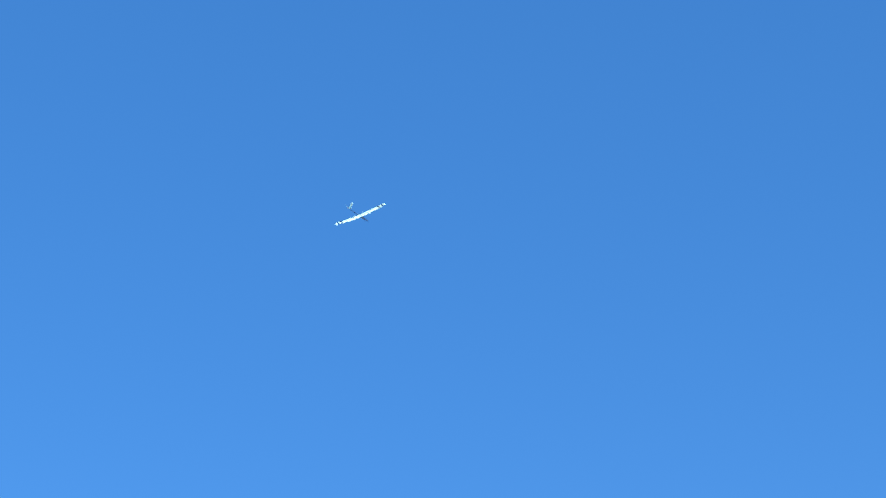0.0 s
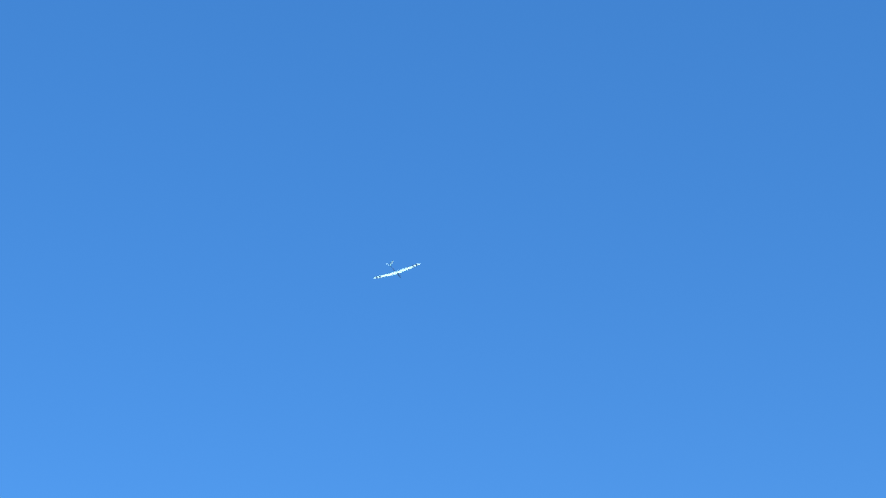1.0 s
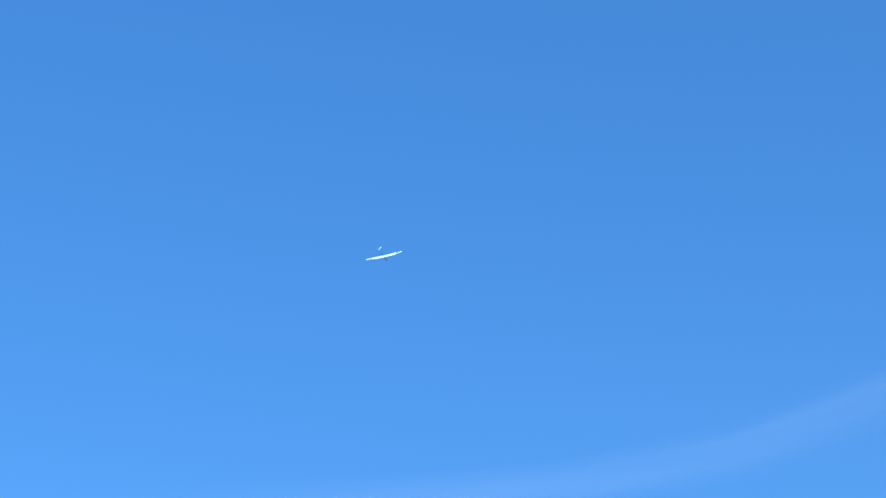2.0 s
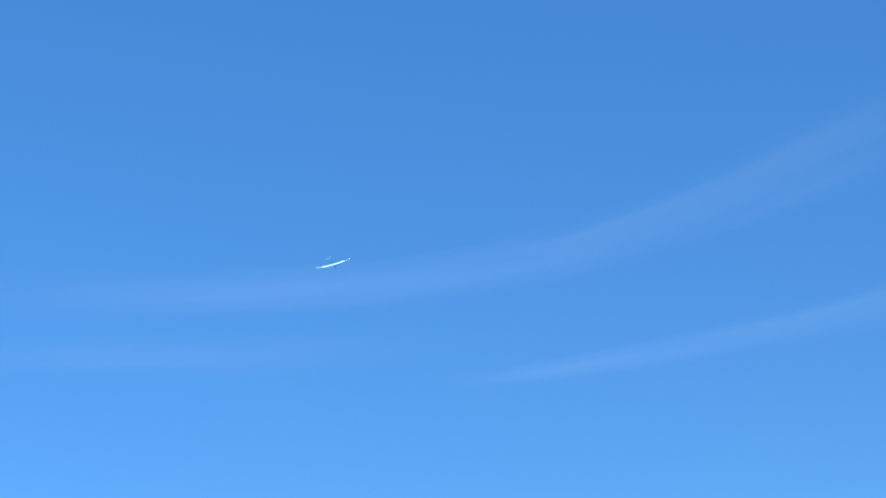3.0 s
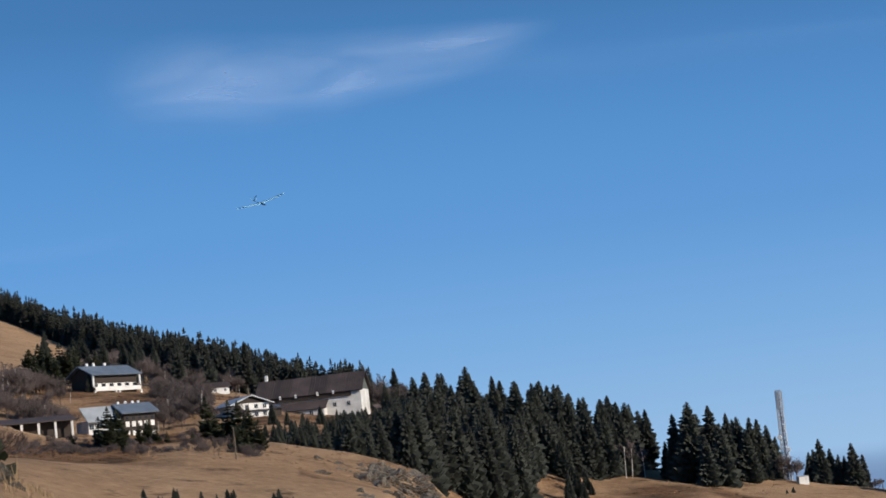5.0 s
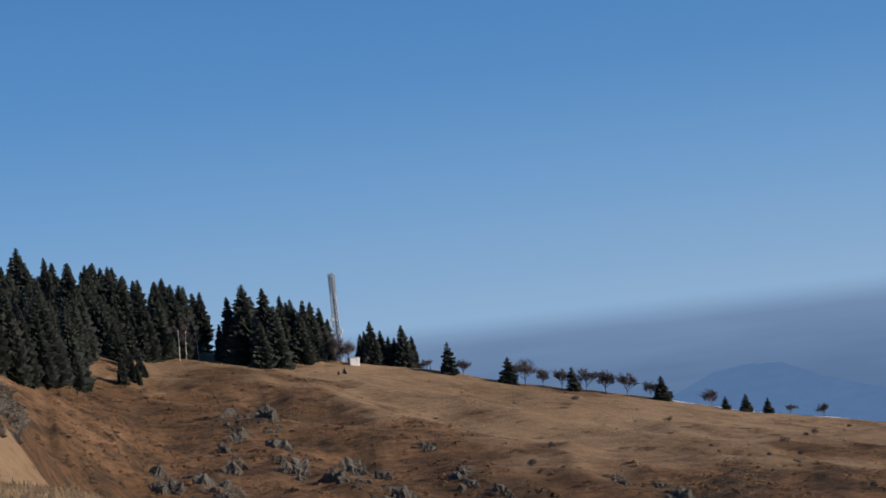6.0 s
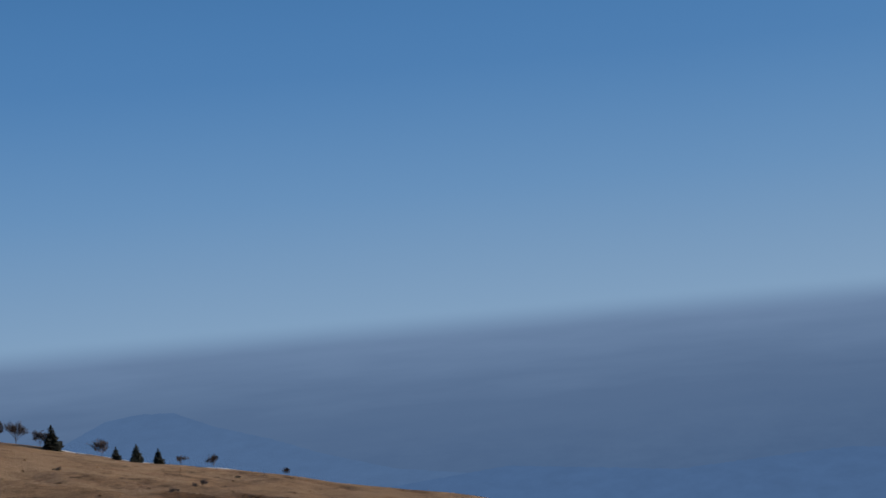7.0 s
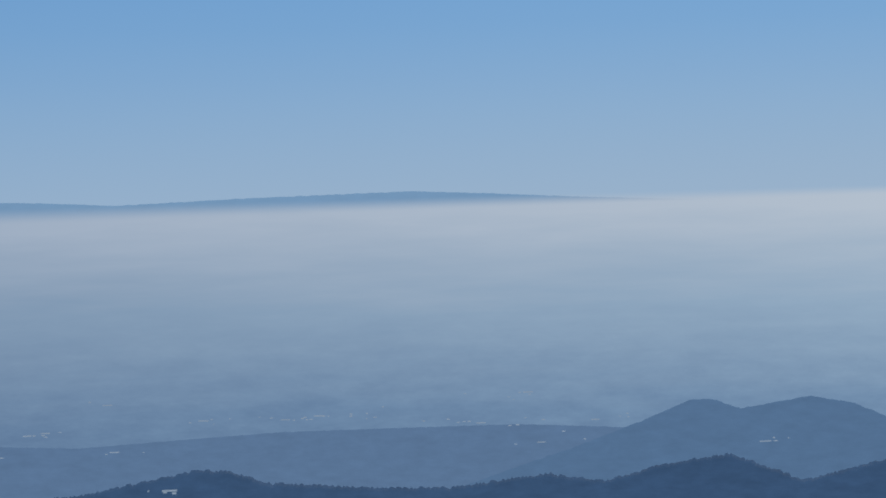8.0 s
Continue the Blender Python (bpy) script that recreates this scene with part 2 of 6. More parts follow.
RINGS = {
    45: ring((-40, 4.8), (-16, 4.35), (-12.7, 4.05), (-10.9, 3.58), (-10.2, 3.3), (-9.3, 2.6), (-7.3, 1.9), (-6, 1.2), (-3, -0.6), (0, -1.6), (7.5, -3.6), (9.7, -4.6), (13, -6.5), (20, -9), (40, -13), (60, -15)),
    110: ring((-40, 2.2), (-10, 1.5), (-5, -0.5), (0, -3), (5, -6), (10, -9), (20, -12), (60, -16)),
    230: ring((-40, 2.6), (-10, 2.2), (-6, 1.2), (-3, 0), (0, -0.6), (4, -1.6), (6, -4), (10, -7.5), (20, -10), (60, -14)),
    330: ring((-40, 3), (-12, 3), (-8, 2.8), (-6.5, 2.6), (-1.9, 2.58), (0.9, 2.05), (3.05, 1.5), (4.9, 0.9), (5.9, -0.3), (6.6, -2), (8, -5), (12, -7), (20, -8), (60, -12)),
    400: ring((-40, 3.2), (-12, 3.2), (-6.5, 2.0), (-2, 1.7), (1, 1.2), (4, 0.3), (6, -1.5), (7.7, -3.3), (9, -4.6), (15, -5.4), (21, -6), (33, -7), (60, -11)),
    480: ring((-40, 3.5), (-12, 3.6), (-8, 3.3), (-5, 2.3), (-2, 2.05), (1, 1.8), (4, 1.1), (6, -0.3), (8, -1.8), (10, -2.9), (15, -3.7), (21, -4.5), (27, -5.2), (33, -6), (40, -7.5), (60, -11)),
    580: ring((-40, 4.2), (-12, 4.2), (-8, 3.9), (-5, 2.75), (-2, 2.5), (1, 2.35), (4, 1.8), (6, 0.6), (8, -0.4), (10, -1.2), (13, -1.7), (17, -2.3), (21, -3.1), (25, -3.9), (30, -4.7), (34, -5.4), (40, -7.2), (60, -11)),
    690: ring((-40, 5), (-12, 4.9), (-8, 4.5), (-5, 3.75), (-3, 3.6), (0, 3), (2, 2.6), (4, 2.3), (5.6, 1.6), (8.1, 1), (9.84, 0.18), (11.67, -0.21), (13.2, -0.37), (15.55, -0.91), (17.9, -1.39), (19.5, -1.8), (21.8, -2.36), (24.9, -3.08), (26.5, -3.47), (29.55, -4), (32.1, -4.5), (36.2, -5.29), (42, -7), (60, -11)),
    850: ring((-40, 6.6), (-16, 6.6), (-12, 6.1), (-8, 5.3), (-5, 4.5), (-2, 4.1), (0, 3.6), (2, 2.8), (4, 2.1), (6, 1), (10, -0.6), (14, -2), (20, -3.6), (30, -6), (40, -8), (60, -11)),
    1050: ring((-40, 9.1), (-16.1, 8.93), (-15.4, 8.83), (-14.5, 8.62), (-13.8, 8.4), (-13.1, 8.13), (-12.1, 7.9), (-11, 7.53), (-10.1, 7.18), (-9.3, 6.99), (-8.5, 6.76), (-7.7, 6.45), (-6.9, 6.15), (-6.3, 5.9), (-5.6, 5.64), (-4.9, 5.36), (-4.5, 5.2), (-1.9, 4.35), (0.3, 3.4), (2, 2.5), (4, 1.2), (10, -2.5), (20, -6), (40, -9), (60, -11)),
    1250: ring((-40, 9.9), (-16, 8.95), (-14.6, 8.6), (-13.8, 8.52), (-13.1, 8.29), (-12.15, 8.12), (-11.5, 8.08), (-10.9, 7.97), (-10.1, 7.83), (-7.5, 6.7), (-4.5, 5.1), (-2, 3.9), (0, 2.7), (4, 0), (20, -8), (60, -11)),
    1600: ring((-40, 7), (-16, 6.5), (-10, 5), (0, 0), (10, -6), (60, -11)),
    2500: ring((-40, -6), (0, -9), (60, -10.5)),
    4980: ring((-40, -9.8), (60, -9.8)),
}
RING_R = list(RINGS)


COLUMNS = {}


def column(az):
    """Heights of the ground at the rings, along one azimuth."""
    if az not in COLUMNS:
        hs = [1.6 + math.tan(radians(float(np.interp(az, *RINGS[q], period=360)))) * q for q in RING_R]
        COLUMNS[az] = [0.0, hs[0] * 0.02] + hs
    return COLUMNS[az]


def ground_z(az, r):
    """Height of the ground at an azimuth and a distance."""
    z = float(np.interp(r, [0.0, 5.0] + RING_R, column(az)))
    x, y = r * math.sin(radians(az)), r * math.cos(radians(az))
    a = min(1.0, r / 300) * (1.0 if r < 900 else 0.35)
    z += a * (2.2 * noise.noise((x / 95, y / 95, 3.1)) + 0.9 * noise.noise((x / 31, y / 31, 7.7)) + 0.35 * noise.noise((x / 9, y / 9, 1.3)))
    if 380 < r < 680 and az > 7:
        w = min(1.0, (r - 380) / 40, (680 - r) / 90)
        z += w * 3.4 * (0.5 - abs(noise.noise((x / 46 + y / 150, y / 120 - x / 300, 12.0))) * 2.2)
        z += w * 1.5 * (0.4 - abs(noise.noise((x / 17, y / 40, 2.0))) * 2)
    if r < 300:
        z += min(1.0, r / 25) * 0.09 * noise.noise((x / 2.3, y / 2.3, 5.0))
    return z


def spot(az, r, lift=0.0):
    return Vector((r * math.sin(radians(az)), r * math.cos(radians(az)), ground_z(az, r) + lift))


def heath_share(az, r):
    """How far brown heather has taken over: the steep lower slopes that face the hilltop."""
    if not (280 < r < 740):
        x, y = r * math.sin(radians(az)), r * math.cos(radians(az))
        return max(0.0, 0.35 * noise.noise((x / 70, y / 110, 6.0))) if 740 <= r < 1000 else 0.0
    x, y = r * math.sin(radians(az)), r * math.cos(radians(az))
    n = noise.noise((x / 60, y / 60, 9.0)) + 0.7 * noise.noise((x / 22, y / 22, 4.0))
    if az > 6:
        edge = float(np.interp(az, [6, 9, 12, 15, 17, 19, 22, 25, 27, 30, 36], [600, 618, 610, 596, 566, 515, 480, 490, 525, 560, 600]))
        return max(0.3 + 0.2 * n, min(1.0, (edge - r - 70 * n) / 90 + 0.5))
    fade = max(0.0, min(1.0, (az + 7.8) / 1.6))
    if 425 < r < 725:
        return fade * max(0.0, min(1.0, 0.5 + 0.8 * n))
    if az > -1.5:
        return max(0.0, min(1.0, (338 - r) / 20 + 0.5)) * max(0.0, min(1.0, 0.4 + n)) * (1 if az > 1.5 else 0.4)
    if az < -7:
        return max(0.0, 0.3 * n)
    return max(0.0, min(1.0, n * 1.6 + (0.5 if r < 345 else -0.35)))


def build_ground():
    az = list(np.arange(-20, 44, 0.16)) + list(np.arange(44, 340, 4.0))
    rr = [1.5, 3.5, 6] + list(np.arange(9, 60, 1.5)) + list(np.arange(60, 230, 10)) + list(np.arange(230, 360, 4)) + list(np.arange(360, 760, 5)) + list(np.arange(760, 1320, 14)) + [1400, 1500, 1600, 1800, 2100, 2500, 3200, 4000, 4980]
    verts = [(0, 0, ground_z(0, 0))]
    for a in az:
        s, c = math.sin(radians(a)), math.cos(radians(a))
        verts += [(r * s, r * c, ground_z(a, r)) for r in rr]
    n, k = len(az), len(rr)
    faces = []
    for i in range(n):
        j = (i + 1) % n
        faces.append((0, 1 + j * k, 1 + i * k))
        for q in range(k - 1):
            faces.append((1 + i * k + q, 1 + j * k + q, 1 + j * k + q + 1, 1 + i * k + q + 1))
    ob = mesh_part("ground", verts, faces, M_GROUND, smooth=True)
    layer = ob.data.attributes.new("heath", "FLOAT", "POINT")
    layer.data.foreach_set("value", [0.0] + [heath_share(a, r) for a in az for r in rr])
    tagged(ob, "dry tan winter pasture with brown heather slopes", "ground", kind="structure")


build_ground()


# ---- distance: painted haze glow over the plain, far hills, mountain range ----
def haze_material():
    m = bpy.data.materials.new("painted_valley_haze")
    m.use_nodes = True
    t = m.node_tree
    t.nodes.clear()
    co = t.nodes.new("ShaderNodeTexCoord")
    xyz = t.nodes.new("ShaderNodeSeparateXYZ")
    t.links.new(co.outputs["Object"], xyz.inputs[0])
    streak = noise_tex(t, 0.0028, 5, 0.55, (1, 1, 10))
    wide = noise_tex(t, 0.0011, 4, 0.5, (1, 1, 5))

    def maths(op, a, b=0.0, c=0.0):
        n = t.nodes.new("ShaderNodeMath")
        n.operation = op
        for s, v in zip(n.inputs, (a, b, c)):
            if hasattr(v, "is_output"):
                t.links.new(v, s)
            else:
                s.default_value = v
        return n.outputs[0]

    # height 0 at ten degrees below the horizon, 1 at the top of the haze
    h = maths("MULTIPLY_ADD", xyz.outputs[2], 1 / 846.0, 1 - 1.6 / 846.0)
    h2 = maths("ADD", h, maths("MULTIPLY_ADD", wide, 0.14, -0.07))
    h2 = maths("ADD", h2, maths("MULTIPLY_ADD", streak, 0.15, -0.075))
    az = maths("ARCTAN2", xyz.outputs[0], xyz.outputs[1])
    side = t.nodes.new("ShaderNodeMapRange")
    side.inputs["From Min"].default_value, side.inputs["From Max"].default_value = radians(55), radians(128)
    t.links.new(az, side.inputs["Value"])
    # haze brightness is painted into the glow, brighter upwards and towards the sun
    away = ramp(t, h2, (0.0, HAZE_GLOW_AWAY[0]), (0.45, HAZE_GLOW_AWAY[1]), (0.75, HAZE_GLOW_AWAY[2]), (0.97, HAZE_GLOW_AWAY[3]))
    sunward = ramp(t, h2, (0.0, HAZE_GLOW_SUN[0]), (0.4, HAZE_GLOW_SUN[1]), (0.7, HAZE_GLOW_SUN[2]), (0.97, HAZE_GLOW_SUN[3]))
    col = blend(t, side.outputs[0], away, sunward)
    # fields and woods of the plain, painted into the glow, fading up into the haze
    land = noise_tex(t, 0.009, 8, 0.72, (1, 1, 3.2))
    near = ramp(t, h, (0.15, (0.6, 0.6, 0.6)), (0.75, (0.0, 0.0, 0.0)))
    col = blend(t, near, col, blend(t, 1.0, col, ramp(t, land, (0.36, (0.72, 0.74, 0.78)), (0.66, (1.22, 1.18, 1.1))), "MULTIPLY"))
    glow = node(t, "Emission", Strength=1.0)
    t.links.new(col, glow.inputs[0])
    clear = t.nodes.new("ShaderNodeBsdfTransparent")
    fade = t.nodes.new("ShaderNodeMapRange")
    fade.interpolation_type = "SMOOTHSTEP"
    fade.inputs["From Max"].default_value = 1.012
    t.links.new(maths("MULTIPLY_ADD", side.outputs[0], 0.06, 0.925), fade.inputs["From Min"])
    t.links.new(h, fade.inputs["Value"])
    mix = t.nodes.new("ShaderNodeMixShader")
    t.links.new(fade.outputs[0], mix.inputs[0])
    t.links.new(glow.outputs[0], mix.inputs[1])
    t.links.new(clear.outputs[0], mix.inputs[2])
    out = t.nodes.new("ShaderNodeOutputMaterial")
    t.links.new(mix.outputs[0], out.inputs[0])
    return m


# glow colours of the painted haze, bottom to top
HAZE_GLOW_AWAY = [(0.072, 0.142, 0.285), (0.089, 0.165, 0.32), (0.125, 0.209, 0.372), (0.2, 0.312, 0.51)]
HAZE_GLOW_SUN = [(0.145, 0.25, 0.42), (0.215, 0.345, 0.53), (0.36, 0.505, 0.67), (0.57, 0.66, 0.77)]


def build_backdrop():
    # glowing ring that stands in for the haze
    bm = bmesh.new()
    n = 180
    prev = None
    first = None
    for i in range(n):
        a = 2 * math.pi * i / n
        col = [bm.verts.new((4800 * math.sin(a), 4800 * math.cos(a), z)) for z in (-850, -400, 60)]
        if prev:
            for q in range(2):
                bm.faces.new((prev[q], prev[q + 1], col[q + 1], col[q]))
        first, prev = first or col, col
    for q in range(2):
        bm.faces.new((prev[q], prev[q + 1], first[q + 1], first[q]))
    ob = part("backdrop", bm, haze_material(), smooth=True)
    tagged(ob, "glowing ring painted as blue-grey haze over the distant plain", "haze", kind="structure")
    ob.visible_shadow = True


def upper_haze_glow():
    """Glowing shell painted as pale air above the horizon, thinning out upwards."""
    m = bpy.data.materials.new("upper_haze_glow")
    m.use_nodes = True
    t = m.node_tree
    t.nodes.clear()
    co = t.nodes.new("ShaderNodeTexCoord")
    xyz = t.nodes.new("ShaderNodeSeparateXYZ")
    t.links.new(co.outputs["Object"], xyz.inputs[0])
    az = t.nodes.new("ShaderNodeMath")
    az.operation = "ARCTAN2"
    t.links.new(xyz.outputs[0], az.inputs[0])
    t.links.new(xyz.outputs[1], az.inputs[1])
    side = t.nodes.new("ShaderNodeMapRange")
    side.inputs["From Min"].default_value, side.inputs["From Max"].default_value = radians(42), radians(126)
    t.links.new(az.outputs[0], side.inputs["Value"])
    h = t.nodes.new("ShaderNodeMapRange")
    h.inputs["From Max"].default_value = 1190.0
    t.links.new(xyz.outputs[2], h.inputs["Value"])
    # paleness near the horizon and towards the sun is painted into the glow
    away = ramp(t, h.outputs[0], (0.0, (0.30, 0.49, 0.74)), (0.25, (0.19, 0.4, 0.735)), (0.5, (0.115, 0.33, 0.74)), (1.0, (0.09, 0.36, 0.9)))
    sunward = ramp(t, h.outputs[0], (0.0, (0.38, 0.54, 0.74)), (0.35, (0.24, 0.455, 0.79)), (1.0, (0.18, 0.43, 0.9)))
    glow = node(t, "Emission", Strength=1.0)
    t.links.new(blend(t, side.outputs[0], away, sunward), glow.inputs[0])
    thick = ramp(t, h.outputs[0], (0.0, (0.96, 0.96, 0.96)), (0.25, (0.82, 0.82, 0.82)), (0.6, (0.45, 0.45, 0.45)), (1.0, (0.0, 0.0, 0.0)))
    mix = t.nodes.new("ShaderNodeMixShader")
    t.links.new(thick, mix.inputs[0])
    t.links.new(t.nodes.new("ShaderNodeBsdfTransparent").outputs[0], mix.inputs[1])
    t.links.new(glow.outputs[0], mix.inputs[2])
    out = t.nodes.new("ShaderNodeOutputMaterial")
    t.links.new(mix.outputs[0], out.inputs[0])
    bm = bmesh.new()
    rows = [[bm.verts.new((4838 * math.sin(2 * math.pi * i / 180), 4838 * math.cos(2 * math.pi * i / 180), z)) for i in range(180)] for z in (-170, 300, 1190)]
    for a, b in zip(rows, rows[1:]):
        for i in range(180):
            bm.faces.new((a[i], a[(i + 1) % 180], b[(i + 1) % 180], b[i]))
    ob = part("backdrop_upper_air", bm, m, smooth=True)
    tagged(ob, "glowing shell painted as pale blue hazy air above the horizon", "haze", kind="structure")
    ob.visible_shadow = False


def far_hill(name, label, r, mat, crest, depth, rough, seed, category="hill"):
    """A far ridge: a strip of ground that rises to its crest line and falls behind it."""
    azs = np.arange(crest[0][0], crest[-1][0] + 0.01, 0.05)
    rng = random.Random(seed)
    ca, ce = [c[0] for c in crest], [c[1] for c in crest]
    steps = [(-1.0, -1.0), (-0.75, -0.72), (-0.5, -0.42), (-0.3, -0.2), (-0.15, -0.07), (-0.05, -0.012), (0.0, 0.0), (0.08, -0.05), (0.4, -0.5), (1.0, -1.0)]
    verts, faces = [], []
    for a in azs:
        e = float(np.interp(a, ca, ce))
        top = 1.6 + r * math.tan(radians(e))
        for s, d in steps:
            q = r + s * depth
            w = 1 - abs(s)
            spur = 1 + 0.35 * noise.noise((a * 0.9, s * 2.2, seed))
            z = top + d * (top + 870) * spur
            jag = rough * (0.7 * noise.noise((a * 5, s * 9, seed)) + 0.4 * noise.noise((a * 23, s * 20, seed)) + (rng.uniform(-0.5, 0.6) if abs(s) < 0.02 and r < 3500 else 0))
            verts.append((q * math.sin(radians(a)), q * math.cos(radians(a)), max(-880.0, z + jag * w)))
    k = len(steps)
    for i in range(len(azs) - 1):
        for q in range(k - 1):
            faces.append((i * k + q, (i + 1) * k + q, (i + 1) * k + q + 1, i * k + q + 1))
    ob = mesh_part(name, verts, faces, mat, smooth=True)
    return tagged(ob, label, category, kind="structure")


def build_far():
    far_hill("backdrop_mountains", "mountain range above the haze, painted with pale blue glow", 4815, M_FAR_BLUE, [(63, -0.7), (68, -0.3), (70, -0.02), (71.5, 0.09), (74.2, 0.21), (78.1, 0.23), (80.3, 0.35), (82.7, 0.44), (84.6, 0.32), (87.3, 0.36), (89.7, 0.19), (91.8, 0.12), (94, 0.08), (96.7, 0.22), (98.1, 0.29), (100, 0.25), (101.2, 0.2), (103.2, 0.08), (106.7, 0.19), (111.4, 0.27), (113.5, 0.16), (116, 0.0), (122, -0.3)], 10, 2.2, 1.0, "mountains")
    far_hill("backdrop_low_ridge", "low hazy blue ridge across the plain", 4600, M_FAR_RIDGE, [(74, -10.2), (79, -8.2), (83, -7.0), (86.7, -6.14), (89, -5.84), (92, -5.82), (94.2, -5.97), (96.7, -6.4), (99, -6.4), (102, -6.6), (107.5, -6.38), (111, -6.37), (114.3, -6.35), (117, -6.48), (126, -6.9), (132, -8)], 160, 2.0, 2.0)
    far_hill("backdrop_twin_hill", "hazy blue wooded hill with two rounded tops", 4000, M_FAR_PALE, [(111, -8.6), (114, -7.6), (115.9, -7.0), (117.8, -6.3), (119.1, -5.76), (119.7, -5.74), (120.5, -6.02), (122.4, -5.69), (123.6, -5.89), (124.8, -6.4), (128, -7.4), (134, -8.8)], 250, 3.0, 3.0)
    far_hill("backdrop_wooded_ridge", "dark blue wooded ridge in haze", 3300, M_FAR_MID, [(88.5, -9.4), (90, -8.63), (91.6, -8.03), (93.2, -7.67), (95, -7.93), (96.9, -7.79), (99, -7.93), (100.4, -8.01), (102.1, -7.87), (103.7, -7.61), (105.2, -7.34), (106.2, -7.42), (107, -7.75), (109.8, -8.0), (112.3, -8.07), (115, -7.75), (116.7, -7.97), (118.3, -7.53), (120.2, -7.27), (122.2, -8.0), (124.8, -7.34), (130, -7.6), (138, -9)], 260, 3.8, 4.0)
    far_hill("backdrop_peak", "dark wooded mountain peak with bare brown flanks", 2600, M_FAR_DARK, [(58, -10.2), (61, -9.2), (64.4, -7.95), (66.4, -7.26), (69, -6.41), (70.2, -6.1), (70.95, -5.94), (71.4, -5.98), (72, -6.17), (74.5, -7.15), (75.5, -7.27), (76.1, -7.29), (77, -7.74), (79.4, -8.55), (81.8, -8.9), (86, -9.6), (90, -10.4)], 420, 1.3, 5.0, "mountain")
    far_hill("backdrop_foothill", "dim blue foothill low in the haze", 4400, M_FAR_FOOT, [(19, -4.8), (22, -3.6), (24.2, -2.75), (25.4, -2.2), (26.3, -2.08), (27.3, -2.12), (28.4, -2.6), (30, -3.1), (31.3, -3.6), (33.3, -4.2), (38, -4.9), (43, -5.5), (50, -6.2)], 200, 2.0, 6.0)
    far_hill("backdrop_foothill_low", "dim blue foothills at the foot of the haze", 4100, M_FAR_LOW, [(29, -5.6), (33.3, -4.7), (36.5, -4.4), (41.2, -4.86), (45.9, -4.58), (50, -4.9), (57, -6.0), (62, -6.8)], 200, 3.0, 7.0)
    # towns on the plain, a few specks of pale walls that glow with painted haze
    rng = random.Random(5)
    clusters = [(46.3, -5.15, 3), (52.5, -4.25, 6), (52.6, -5.9, 4), (72.7, -4.98, 2), (70.7, -4.12, 3), (67, -5.5, 3), (79.5, -4.64, 2), (79.1, -5.79, 12), (85.1, -6.31, 8), (84, -5.6, 7), (82, -6.0, 8), (88, -5.85, 5), (94.3, -5.9, 6), (91, -5.9, 10), (95.6, -6.74, 2), (98, -6.1, 6), (101, -6.2, 5), (108.3, -6.0, 12), (109.8, -6.0, 5), (105.5, -6.0, 5), (112, -6.25, 4), (114.2, -6.85, 2), (116.8, -6.2, 4), (121, -6.9, 4), (104.5, -7.9, 4), (85, -7.9, 8), (83.5, -8.4, 6), (75, -5.9, 5), (64, -5.8, 4), (58, -5.5, 5)]
    clusters += [(rng.uniform(56, 118), rng.uniform(-6.9, -5.0), rng.choice((1, 2, 3))) for _ in range(34)]
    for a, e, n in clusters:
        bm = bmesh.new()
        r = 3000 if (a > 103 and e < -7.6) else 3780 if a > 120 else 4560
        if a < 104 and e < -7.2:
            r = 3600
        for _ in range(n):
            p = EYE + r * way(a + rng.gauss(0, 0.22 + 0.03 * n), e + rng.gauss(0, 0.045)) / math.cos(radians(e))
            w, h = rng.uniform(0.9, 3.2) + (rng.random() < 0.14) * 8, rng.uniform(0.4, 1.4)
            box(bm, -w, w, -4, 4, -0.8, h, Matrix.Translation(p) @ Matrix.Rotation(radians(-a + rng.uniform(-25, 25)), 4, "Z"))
        tagged(part("village", bm, M_FAR_HOUSE), "pale distant village walls with a painted haze glow", "village", kind="stuff")


build_backdrop()
upper_haze_glow()
build_far()


